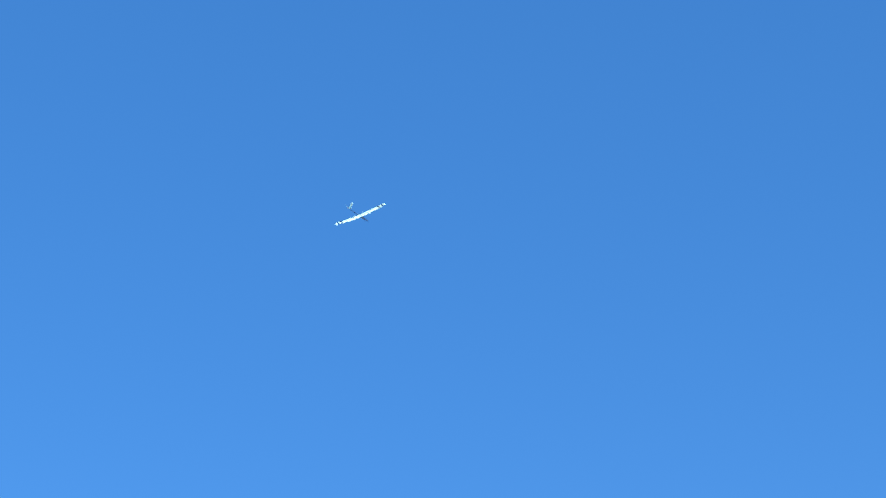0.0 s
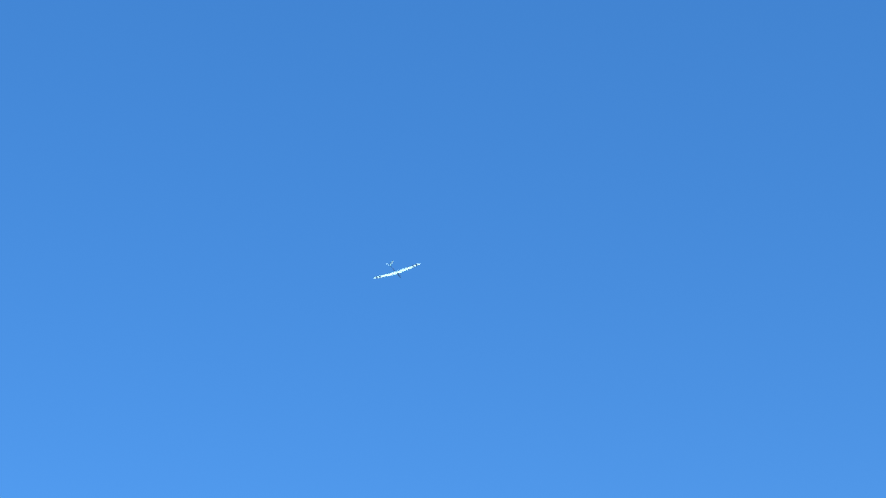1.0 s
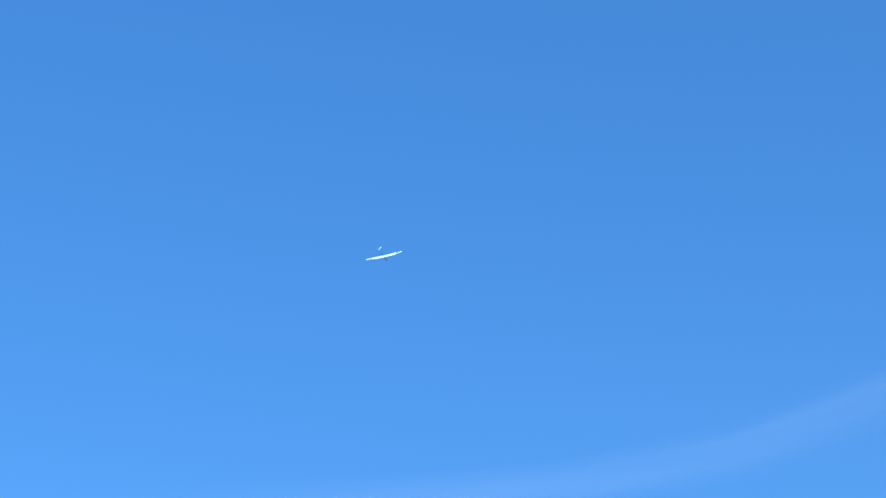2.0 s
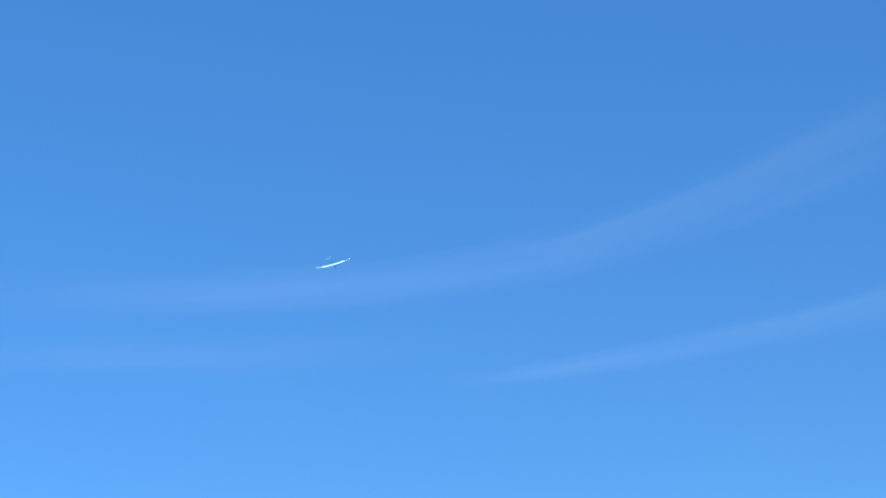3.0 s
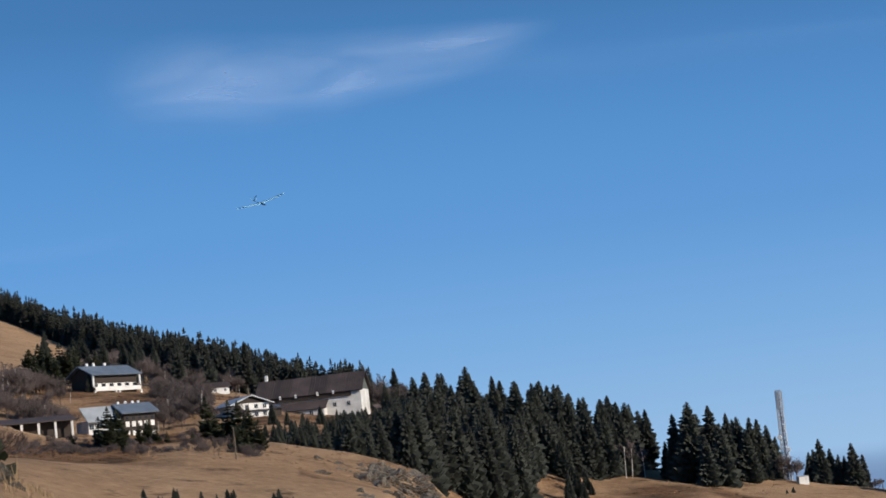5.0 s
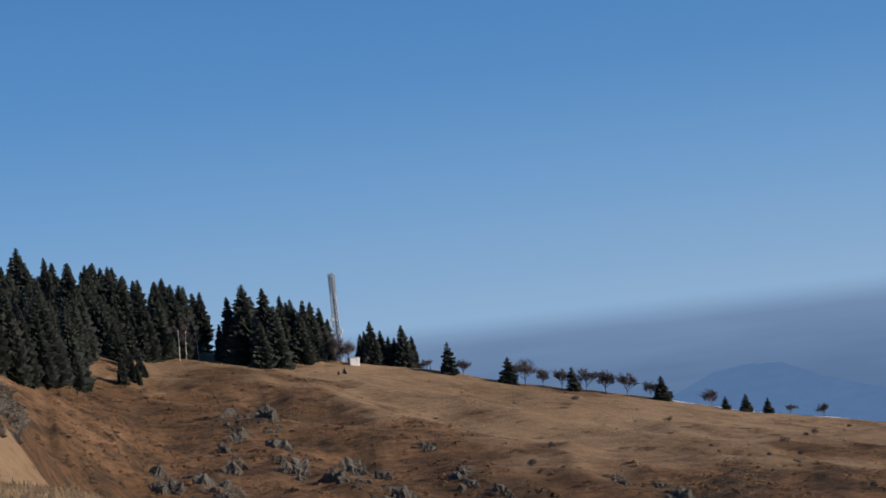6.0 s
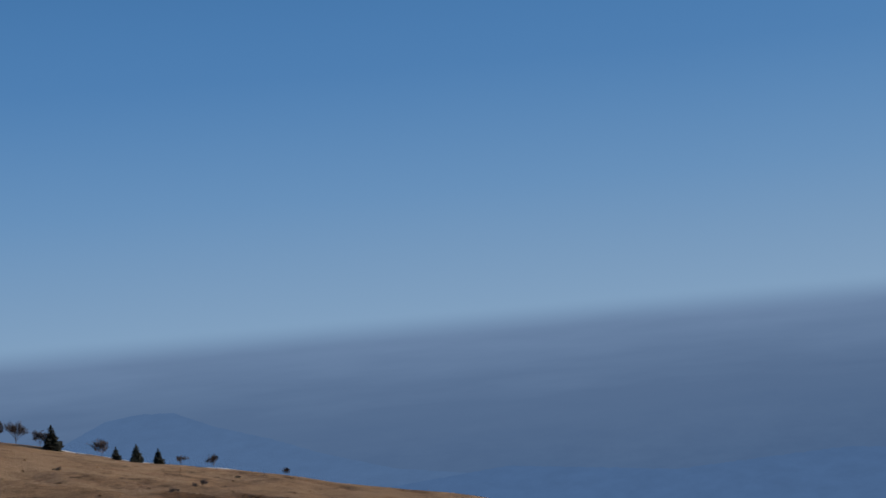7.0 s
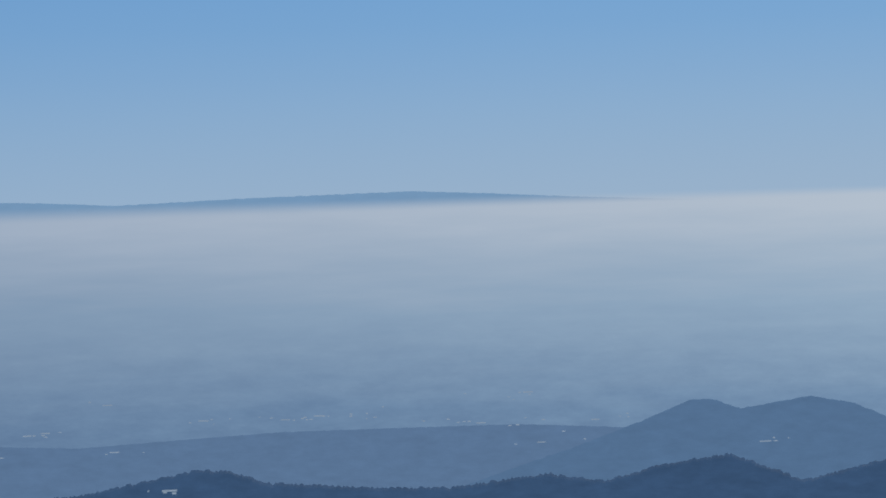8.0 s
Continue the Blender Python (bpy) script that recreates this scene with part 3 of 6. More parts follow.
# ---- thin winter clouds: sheets of ice cloud, high and far ----
def cloud_material(name, scale, stretch, low, high, turn, thick):
    m = bpy.data.materials.new(name)
    m.use_nodes = True
    t = m.node_tree
    t.nodes.clear()
    co = t.nodes.new("ShaderNodeTexCoord")
    mp = t.nodes.new("ShaderNodeMapping")
    mp.inputs["Rotation"].default_value = (0, 0, radians(turn))
    mp.inputs["Scale"].default_value = stretch
    t.links.new(co.outputs["UV"], mp.inputs[0])
    n = node(t, "TexNoise", Scale=scale, Detail=5.0, Roughness=0.5, Distortion=0.8)
    t.links.new(mp.outputs[0], n.inputs["Vector"])
    body = ramp(t, n.outputs["Fac"], (low, (0, 0, 0)), (high, (1, 1, 1)))
    # thins out towards the sheet's edges
    uv = t.nodes.new("ShaderNodeSeparateXYZ")
    t.links.new(co.outputs["UV"], uv.inputs[0])
    edge = body
    for axis, k in ((0, thick[0]), (1, thick[1])):
        tri = t.nodes.new("ShaderNodeMath")
        tri.operation = "PINGPONG"
        t.links.new(uv.outputs[axis], tri.inputs[0])
        tri.inputs[1].default_value = 0.5
        mr = t.nodes.new("ShaderNodeMapRange")
        mr.interpolation_type = "SMOOTHSTEP"
        mr.inputs["From Max"].default_value = k
        t.links.new(tri.outputs[0], mr.inputs["Value"])
        edge = blend(t, 1.0, edge, mr.outputs[0], "MULTIPLY")
    dens = t.nodes.new("ShaderNodeMath")
    dens.operation = "MULTIPLY"
    dens.inputs[1].default_value = thick[2]
    t.links.new(edge, dens.inputs[0])
    clear = t.nodes.new("ShaderNodeBsdfTransparent")
    ice = node(t, "BsdfTranslucent", Color=(0.95, 0.95, 0.95, 1))
    ice2 = node(t, "BsdfDiffuse", Color=(0.95, 0.95, 0.95, 1))
    both = t.nodes.new("ShaderNodeAddShader")
    t.links.new(ice.outputs[0], both.inputs[0])
    t.links.new(ice2.outputs[0], both.inputs[1])
    mix = t.nodes.new("ShaderNodeMixShader")
    t.links.new(dens.outputs[0], mix.inputs[0])
    t.links.new(clear.outputs[0], mix.inputs[1])
    t.links.new(both.outputs[0], mix.inputs[2])
    out = t.nodes.new("ShaderNodeOutputMaterial")
    t.links.new(mix.outputs[0], out.inputs[0])
    return m


def cloud(label, spine, width, mat, r=4300):
    """A sheet of cloud along a spine of (azimuth, elevation), bowed a little across."""
    n, k = 40, 9
    ts = np.linspace(0, 1, len(spine))
    verts, faces, uvs = [], [], []
    for i in range(n + 1):
        u = i / n
        a, e = np.interp(u, ts, [s[0] for s in spine]), np.interp(u, ts, [s[1] for s in spine])
        wd = np.interp(u, np.linspace(0, 1, len(width)), width)
        for j in range(k + 1):
            v = j / k - 0.5
            verts.append(EYE + (r + 60 * v * v) * way(a - v * wd * 0.12, e + v * wd))
            uvs.append((u, j / k))
    for i in range(n):
        for j in range(k):
            faces.append((i * (k + 1) + j, (i + 1) * (k + 1) + j, (i + 1) * (k + 1) + j + 1, i * (k + 1) + j + 1))
    ob = mesh_part("cloud", verts, faces, mat, smooth=True)
    layer = ob.data.uv_layers.new(name="UVMap")
    for loop in ob.data.loops:
        layer.data[loop.index].uv = uvs[loop.vertex_index]
    ob.visible_shadow = False
    return tagged(ob, label, "cloud", group="thin clouds")


def build_clouds():
    bright = cloud_material("bright_cirrus", 2.2, (1.1, 1.0, 1), 0.25, 0.9, 0, (0.27, 0.5, 0.47))
    veil = cloud_material("veil_cirrus", 2.4, (0.6, 1.3, 1), 0.22, 0.9, -4, (0.3, 0.5, 0.062))
    faint = cloud_material("faint_cirrus", 2.0, (0.6, 1.1, 1), 0.25, 0.9, -4, (0.35, 0.5, 0.032))
    cloud("bright wispy cloud with a feathered tail", [(-3.4, 11.75), (-0.4, 11.9), (2.8, 11.8), (5.4, 12.0), (7.9, 12.2), (10.4, 12.55)], [3.0, 3.4, 2.9, 2.3, 1.7, 0.9], bright)
    cloud("long thin trailing veil of cloud", [(4.5, 11.8), (8.5, 11.6), (11, 11.4), (15.7, 11.35), (19, 11.2), (25, 10.9)], [1.2, 1.5, 1.5, 1.4, 1.2, 0.8], veil)
    cloud("long thin streak of cloud", [(-10.2, 17.85), (-7.5, 17.95), (-4.4, 18.05), (-1, 18.25), (3.2, 18.45), (7, 19.3), (11, 20.6)], [0.5, 0.8, 1.0, 1.2, 1.6, 2.4, 2.6], veil)
    cloud("long thin streak of high cloud", [(-26, 21.1), (-17.7, 20.9), (-11, 20.85), (-5.7, 21.2), (-0.5, 22.1), (4.1, 23.2), (8, 24.4)], [1.8, 1.8, 1.7, 1.9, 2.4, 3.0, 2.6], veil)
    cloud("faint level band of cloud", [(-26, 19.4), (-19, 19.25), (-14, 19.1), (-8, 19.1)], [1.2, 1.6, 1.6, 0.8], faint)
    cloud("faint low wisp of cloud", [(-7.5, 7.5), (-4.5, 7.6), (-1.5, 7.9)], [0.6, 0.9, 0.5], faint)
    cloud("faint thin wisp of cloud", [(58, 5.6), (63, 5.9), (67.5, 5.95), (73, 5.8)], [1.0, 1.2, 1.2, 0.8], veil)


build_clouds()


# ---- plants ----
def spruce_mesh(height, width, layers, per, seed, droop=0.35, bare=0.06, kite=1.35):
    """Verts and faces of a conifer crown: whorls of drooping boughs, each bough a ragged folded blade with side sprays."""
    rng = random.Random(seed)
    verts, faces = [], []
    for i in range(layers):
        f = (i + rng.uniform(-0.3, 0.3)) / layers
        f = 1 - (1 - max(0.0, min(0.985, f))) ** 1.2
        z = height * (bare + (1 - bare) * f)
        reach = width * (1 - f) ** 0.72 * rng.uniform(0.85, 1.08) * (0.75 + 0.25 * min(1, f * 6)) + 0.012 * height
        n = max(4, int(per * (1 - 0.55 * f)))
        for q in range(n):
            a = 2 * math.pi * (q + rng.uniform(-0.4, 0.4)) / n + i * 1.7
            L = reach * rng.choice((rng.uniform(0.5, 0.85), rng.uniform(0.8, 1.2)))
            w = L * rng.uniform(0.26, 0.4) * kite + 0.10
            dz = -droop * L * rng.uniform(0.6, 1.3)
            ca, sa = math.cos(a), math.sin(a)
            zz = z + rng.uniform(-0.8, 0.8) * (1 - f) * height / layers

            def put(d, s, h):
                verts.append((d * ca - s * sa, d * sa + s * ca, zz + h))
            b = len(verts)
            put(0, 0, 0.25 * w)
            put(L * 0.45, -w, dz * 0.55 - w * 0.45)
            put(L * 0.5, 0, dz * 0.32)
            put(L * 0.42, w, dz * 0.5 - w * 0.45)
            put(L * 0.8, -w * 0.55, dz * 0.95 - w * 0.3)
            put(L, 0, dz * 0.8 + 0.06 * L)
            put(L * 0.78, w * 0.6, dz * 0.95 - w * 0.3)
            faces += [(b, b + 1, b + 2), (b, b + 2, b + 3), (b + 1, b + 4, b + 2), (b + 2, b + 4, b + 5), (b + 2, b + 5, b + 6), (b + 2, b + 6, b + 3)]
    # leader
    b = len(verts)
    verts += [(0.45, 0, height * 0.88), (-0.25, 0.38, height * 0.88), (-0.25, -0.38, height * 0.88), (0, 0, height)]
    faces += [(b, b + 1, b + 3), (b + 1, b + 2, b + 3), (b + 2, b, b + 3)]
    return verts, faces


def conifer(name, label, height, width, layers, per, seed, mat, droop=0.35, bare=0.06, kite=1.35, trunk=None):
    thing = empty(name)
    tagged(thing, label, "tree")
    part("trunk", tubed((0, 0, -1.2), (0, 0, height * 0.93), trunk or height * 0.013, 0.03, 7), M_BARK, thing)
    v, f = spruce_mesh(height, width, layers, per, seed, droop, bare, kite)
    mesh_part("crown", v, f, mat, thing)
    return thing


def bare_tree(name, label, height, seed, mat, trunk_mat=None, spread=0.5, fork=0.25, order=5, twig=0.014, girth=0.02, stems=1, limb=0.23):
    """A leafless tree: one or more stems that fork into limbs and ever finer twigs."""
    rng = random.Random(seed)
    thing = empty(name)
    tagged(thing, label, "tree")
    segs = []

    def grow(p, d, L, r, k):
        segs.append((p, p + d * L, r, max(twig, r * 0.68), k))
        if k >= order:
            return
        if k == 0 and stems == 1:
            for q in range(9):
                a, up = q * 2.4 + rng.uniform(-0.5, 0.5), radians(rng.uniform(32, 88))
                nd = Vector((math.cos(a) * math.cos(up), math.sin(a) * math.cos(up), math.sin(up)))
                grow(p + d * L * rng.uniform(0.45, 1.0), nd, height * limb * rng.uniform(0.8, 1.2), r * 0.5, 2)
            return
        for _ in range(4):
            t = rng.uniform(0.35, 1.0)
            nd = (d + Vector((rng.gauss(0, spread), rng.gauss(0, spread), rng.gauss(0.2, spread * 0.5)))).normalized()
            grow(p + d * L * t, nd, L * rng.uniform(0.58, 0.82), max(twig, r * 0.5), k + 1)
    lean = 0.05 if stems == 1 else 0.55
    for _ in range(stems):
        d = Vector((rng.gauss(0, lean), rng.gauss(0, lean), 1)).normalized()
        p = Vector((0, 0, 0)) if stems == 1 else Vector((rng.gauss(0, 0.1), rng.gauss(0, 0.1), 0)) * height
        grow(p, d, height * fork * (1.3 if stems == 1 else 1), height * girth, 0)
    k = height / max(s[1].z for s in segs)
    bt, bb = bmesh.new(), bmesh.new()
    for a, b, ra, rb, q in segs:
        a, b = a * k, b * k
        if q == 0:
            a = a - (b - a) * (0.06 * height / (b - a).length)
        tube(bb if q or bt.verts and stems > 1 else bt, a, b, ra, rb, 3 if q else 6, False)
    part("trunk", bt, trunk_mat or M_BARK, thing)
    part("crown", bb, mat, thing, "leafless twigs")
    return thing


PLANTED = set()


def plant(kind, az, r, size, seed, group="", lean=0.0, sink=0.25):
    rng = random.Random(seed * 7919 + int(az * 1000))
    s = size * rng.uniform(0.97, 1.03)
    w = s * rng.uniform(0.88, 1.15)
    m = Matrix.Translation(spot(az, r, -sink)) @ Euler((radians(rng.gauss(0, 1.2)), radians(rng.gauss(0, 1.2) + lean), rng.uniform(0, 6.28))).to_matrix().to_4x4() @ Matrix.Diagonal((w, w, s, 1))
    if kind not in PLANTED:
        PLANTED.add(kind)
        kind.matrix_world = m
        ob = kind
    else:
        ob = copy_thing(kind, m @ Matrix.Diagonal([1 / c for c in kind.scale] + [1]))
    if group:
        tagged(ob, group=group)
    return ob


SPRUCES = [conifer("spruce_tree", "tall dark green spruce on the slope", 20.5, w * 1.32, l + 14, p + 5, s, M_NEEDLE, d, b, 0.72) for w, l, p, s, d, b in
           ((3.9, 34, 17, 1, 0.35, 0.03), (3.4, 36, 16, 2, 0.45, 0.06), (4.4, 33, 18, 3, 0.3, 0.02), (2.8, 32, 13, 4, 0.4, 0.25), (3.7, 34, 17, 5, 0.5, 0.04))]
SMALL_SPRUCES = [conifer("spruce_tree", "small bushy dark spruce standing alone", 8, w, 19, 16, s, M_NEEDLE, 0.22, 0.03, 1.25) for w, s in ((3.1, 11), (3.5, 12))]
PINES = [conifer("pine_tree", "bushy green mountain pine on the knoll", 7, w, 15, 16, s, M_PINE, -0.1, 0.03, 1.4, 0.12) for w, s in ((2.4, 21), (3.0, 22), (2.1, 23))]
BARES = [bare_tree("bare_tree", "leafless grey-brown deciduous tree", 8, s, M_TWIG, spread=sp, fork=fk, order=6, twig=0.02, girth=0.014) for s, sp, fk in ((31, 0.46, 0.2), (32, 0.42, 0.22), (33, 0.5, 0.19))]
BIRCHES = [bare_tree("birch_tree", "leafless birch with a white trunk", 10, s, M_TWIG, M_BIRCH, 0.3, 0.6, 5, girth=0.012, limb=0.12) for s in (41, 42)]
BUSHES = [bare_tree("bare_bush", "low leafless brown bush on dry grass", 3.5, s, M_TWIG, spread=0.6, fork=0.3, order=4, twig=0.012, girth=0.008, stems=6) for s in (51, 52)]
THICKETS = [bare_tree("bare_tree", "slender leafless red-brown tree with upright twigs", 7, s, M_SHRUB, spread=0.3, fork=0.3, order=5, twig=0.008, girth=0.006, stems=4) for s in (61, 62, 63)]
SHRUBS = [bare_tree("bare_shrub", "twiggy leafless purple-brown shrub among dry grass", 1.6, s, M_SHRUB, spread=0.45, fork=0.3, order=4, twig=0.003, girth=0.006, stems=6) for s in (53, 54, 55)]


def line(az, *pairs):
    return float(np.interp(az, [p[0] for p in pairs], [p[1] for p in pairs]))


def build_woods():
    rng = random.Random(77)
    # forest along the crest of the grassy hill, and the depth of the wood below the houses
    protos = [spruce_mesh(13, w, 20, 9, s, 0.4, 0.03, 1.1) for w, s in ((3.2, 61), (3.7, 62), (2.9, 63))]
    protos = [(np.array(v), f) for v, f in protos]

    def mass(name, label, count, place):
        verts, faces, base = [], [], 0
        for k in range(count):
            az, r, s = place()
            v, f = protos[k % 3]
            a = rng.uniform(0, 6.28)
            rot = np.array([[math.cos(a), -math.sin(a), 0], [math.sin(a), math.cos(a), 0], [0, 0, 1]])
            verts.append((v * s * np.array([1, 1, rng.uniform(0.9, 1.15)])) @ rot.T + np.array(spot(az, r, -0.3)))
            faces += [tuple(i + base for i in q) for q in f]
            base += len(v)
        ob = mesh_part(name, np.concatenate(verts).tolist(), faces, M_NEEDLE)
        tagged(ob, label, "wood", kind="stuff")

    def crest():
        az = rng.uniform(-10.05, 3.8)
        front = line(az, (-10.2, 1066), (-8, 1062), (-6, 1045), (-5, 1010), (-2, 850), (1, 770), (3.8, 730))
        back = line(az, (-10.2, 1120), (-8, 1115), (-5, 1085), (0, 950), (3.8, 800))
        return az, front + (back - front) * rng.random() ** 1.3, rng.uniform(0.75, 1.2) * line(az, (-10, 0.76), (-9, 0.86), (-7, 1.0), (-4, 1.12), (0, 1.12), (3, 1.12))

    def deep():
        az = rng.uniform(4.3, 10.9)
        return az, rng.uniform(line(az, (3.6, 600), (6, 500), (8, 620), (10.9, 670)), 715), line(az, (4.3, 0.7), (5, 0.95), (6.5, 1.25), (8.5, 1.1), (10.9, 1.0)) * rng.uniform(0.75, 1.05)

    mass("far_wood", "dense dark spruce wood along the hill crest", 1300, crest)
    mass("deep_wood", "close dark inner trees of the spruce wood", 460, deep)
    # wood below the houses and along the ridge
    for i in range(105):
        az = rng.uniform(3.3, 10.9)
        lo = line(az, (3.3, 450), (4.5, 450), (6, 460), (7.5, 560), (8.7, 630), (9.5, 650), (10.9, 670))
        r = lo + ((690 if az > 4.3 else 540) - lo) * rng.random() ** 1.4
        plant(SPRUCES[i % 5 if i % 5 != 3 else 1], az, r, line(az, (3.3, 0.45), (4.3, 0.75), (5, 0.92), (6.5, 1.12), (9, 1.15), (10.9, 1.08)) * rng.uniform(0.72, 1.1), i, "spruce wood")
    for i, (az, r, s) in enumerate(((10.85, 688, 1.12), (10.5, 680, 1.15), (10.1, 672, 1.2), (9.7, 668, 1.25), (9.3, 665, 1.25), (8.9, 655, 1.2), (8.35, 645, 1.22), (7.8, 640, 1.2), (11.32, 690, 1.0), (11.12, 700, 1.05), (7.2, 650, 1.15), (6.45, 660, 1.2), (5.7, 660, 1.02))):
        plant(SPRUCES[3 if i in (0, 1, 8) else i % 3], az, r, s, 300 + i, "spruce wood")
    # group by the mast
    for i, (az, r, s) in enumerate(((11.8, 672, 0.62), (12.05, 668, 1.05), (12.47, 664, 1.25), (12.75, 680, 1.01), (13.1, 668, 1.21), (13.32, 660, 1.01), (13.5, 682, 1.01), (13.85, 690, 0.94), (14.14, 684, 1.03), (14.38, 686, 1.01), (14.6, 695, 0.90), (14.8, 698, 0.74), (12.9, 656, 0.78), (13.7, 694, 0.90), (12.3, 676, 0.94), (12.6, 672, 0.98), (13.0, 690, 0.94), (14.0, 676, 0.86), (15.65, 700, 0.58), (15.98, 694, 0.78), (16.25, 698, 0.66), (16.45, 700, 0.58), (16.62, 697, 0.58), (16.87, 694, 0.78), (17.08, 697, 0.62), (15.8, 704, 0.66))):
        plant(SPRUCES[i % 5 if i % 5 != 3 else 0], az, r, s, 400 + i, "spruces by the mast")
    # lone trees along the ridge
    for i, (az, s, kind) in enumerate(((18.09, 1.42, 0), (19.7, 1.2, 1), (21.48, 1.05, 0), (23.92, 1.05, 1), (25.64, 0.58, 0), (26.2, 0.82, 1), (26.79, 0.7, 0))):
        plant(SMALL_SPRUCES[kind], az, 684, s, 500 + i, "lone trees on the ridge")
    for i, (az, s) in enumerate(((18.45, 0.7), (20.15, 1.08), (20.66, 0.8), (21.17, 0.88), (21.84, 0.92), (22.38, 1.0), (22.95, 0.96), (23.6, 0.72), (25.25, 0.76), (27.4, 0.42), (28.3, 0.6), (30.3, 0.36), (17.45, 0.5), (15.3, 0.9), (14.95, 1.1))):
        plant(BARES[i % 3], az, 685, s * 1.12, 540 + i, "lone trees on the ridge")
    # spruce edge going down the slope
    for i in range(26):
        az = rng.uniform(6.6, 8.7)
        plant(SPRUCES[i % 5], az, line(az, (6.6, 540), (7.7, 570), (8.7, 640)) + rng.uniform(0, 60), rng.uniform(0.5, 1.1), 600 + i, "spruce wood")
    for i, (az, r, s) in enumerate(((8.9, 620, 0.6), (9.1, 612, 0.5), (9.25, 600, 0.42), (9.4, 596, 0.3), (9.5, 610, 0.34), (9.62, 605, 0.2), (9.0, 590, 0.4))):
        plant(SPRUCES[i % 3], az, r, s, 630 + i, "spruce wood")
    plant(SMALL_SPRUCES[1], 15.14, 655, 0.28, 640, "lone trees on the ridge")
    plant(SMALL_SPRUCES[0], 14.97, 652, 0.18, 641, "lone trees on the ridge")
    # round the houses
    for i in range(34):
        az = rng.uniform(-5.2, 3.2)
        plant(SPRUCES[i % 5], az, rng.uniform(745, 800), rng.uniform(0.55, 0.85), 650 + i, "trees round the houses")
    for i, (az, r, s) in enumerate(((-5.3, 735, 0.92), (-5.05, 730, 0.8), (-4.75, 740, 0.95), (-4.35, 745, 0.9), (-5.6, 725, 0.8), (-5.45, 715, 0.7), (-4.9, 712, 0.72), (-4.6, 722, 0.8), (-5.2, 705, 0.6), (-4.0, 690, 0.34), (0.95, 560, 0.3), (1.35, 560, 0.24), (2.3, 575, 0.28), (2.75, 565, 0.26), (3.1, 570, 0.2), (1.8, 555, 0.22), (-1.55, 730, 0.8), (-1.1, 740, 0.9), (0.35, 735, 0.95), (-0.75, 735, 0.85), (4.2, 610, 0.6), (4.6, 590, 0.62))):
        if az < -4.2 and r > 700:
            plant(PINES[i % 3], az, r, s * 2.2, 700 + i, "pines beside the chalet")
        else:
            plant(SPRUCES[i % 5], az, r, s, 700 + i, "trees round the houses")
    for i in range(16):
        plant(PINES[i % 3], rng.uniform(-5.4, -3.5), rng.uniform(722, 760), rng.uniform(1.3, 1.9), 720 + i, "pines beside the chalet")
    for i in range(44):
        plant(BARES[i % 3], rng.uniform(-4.6, -1.2), rng.uniform(748, 800), rng.uniform(0.9, 1.35), 730 + i, "bare trees below the wood")
    for i in range(60):
        az = rng.choice((rng.uniform(-2.2, -0.5), rng.gauss(-6.0, 0.5), rng.uniform(-2.3, 0.2)))
        if not -0.8 < az < -0.05:
            plant(BARES[i % 3], az, rng.uniform(560, 700) if az > -3 else rng.uniform(540, 690), rng.uniform(0.6, 1.1), 745 + i, "bare trees round the houses")
    for i in range(125):
        az, r = rng.choice(((rng.gauss(-5.7, 0.45), rng.uniform(640, 690)), (rng.uniform(-2.7, -0.7), rng.uniform(575, 660)), (rng.uniform(3.9, 5.5), rng.uniform(655, 700)), (rng.choice((-6.5, -5.5, -4.9)) + rng.gauss(0, 0.15), rng.uniform(535, 600)), (rng.uniform(-3.2, 0.3), rng.uniform(725, 760))))
        if -0.8 < az < -0.05 and r < 722:
            continue
        size = 1.5 if az > 3.8 else 1.0
        plant(BIRCHES[i % 2] if i % 5 == 0 else BARES[i % 3], az, r, size * rng.uniform(0.7, 1.1), 750 + i, "bare trees round the houses")
    for i, (az, r, s) in enumerate(((-6.35, 640, 0.95), (-6.2, 640, 0.8), (-4.55, 660, 0.7), (-2.05, 600, 0.6), (-6.5, 650, 0.7), (10.62, 655, 1.2), (10.8, 660, 1.25), (11.15, 668, 1.0))):
        plant(BIRCHES[i % 2], az, r, s, 800 + i, "birches by the houses")
    plant(SMALL_SPRUCES[0], -10.46, 1118, 1.15, 820, "lone trees on the hill")
    # knoll
    for i, (az, r, s) in enumerate(((-3.6, 316, 0.95), (-3.35, 318, 0.85), (-3.85, 322, 0.7), (-2.75, 322, 0.5), (-2.5, 324, 0.55), (-2.3, 322, 0.4), (-0.85, 328, 1.0), (-0.65, 326, 0.6), (-0.3, 330, 0.9), (0.0, 328, 0.95), (0.3, 322, 0.9), (0.55, 318, 0.75), (0.15, 312, 0.6), (-0.1, 306, 0.55), (-3.2, 310, 0.35), (-2.0, 318, 0.3), (-1.3, 318, 0.3), (-4.6, 325, 0.3), (-5.9, 330, 0.35))):
        plant(PINES[i % 3], az, r, s, 830 + i, "pines on the knoll")
    for i in range(90):
        plant(BUSHES[i % 2], rng.uniform(-6.2, 0.6), rng.uniform(296, 328), rng.uniform(0.25, 0.62), 860 + i, "bushes on the knoll")
    for i in range(18):
        az = rng.uniform(-2.9, 1.6)
        r = 240
        top = line(az, (-2.9, 0.86), (1.6, 0.4)) + rng.uniform(-0.3, 0.12)
        h = 1.6 + r * math.tan(radians(top)) - ground_z(az, r)
        plant(SPRUCES[i % 5], az, r, max(0.08, h / 20.5), 880 + i, "young spruces in the dip")
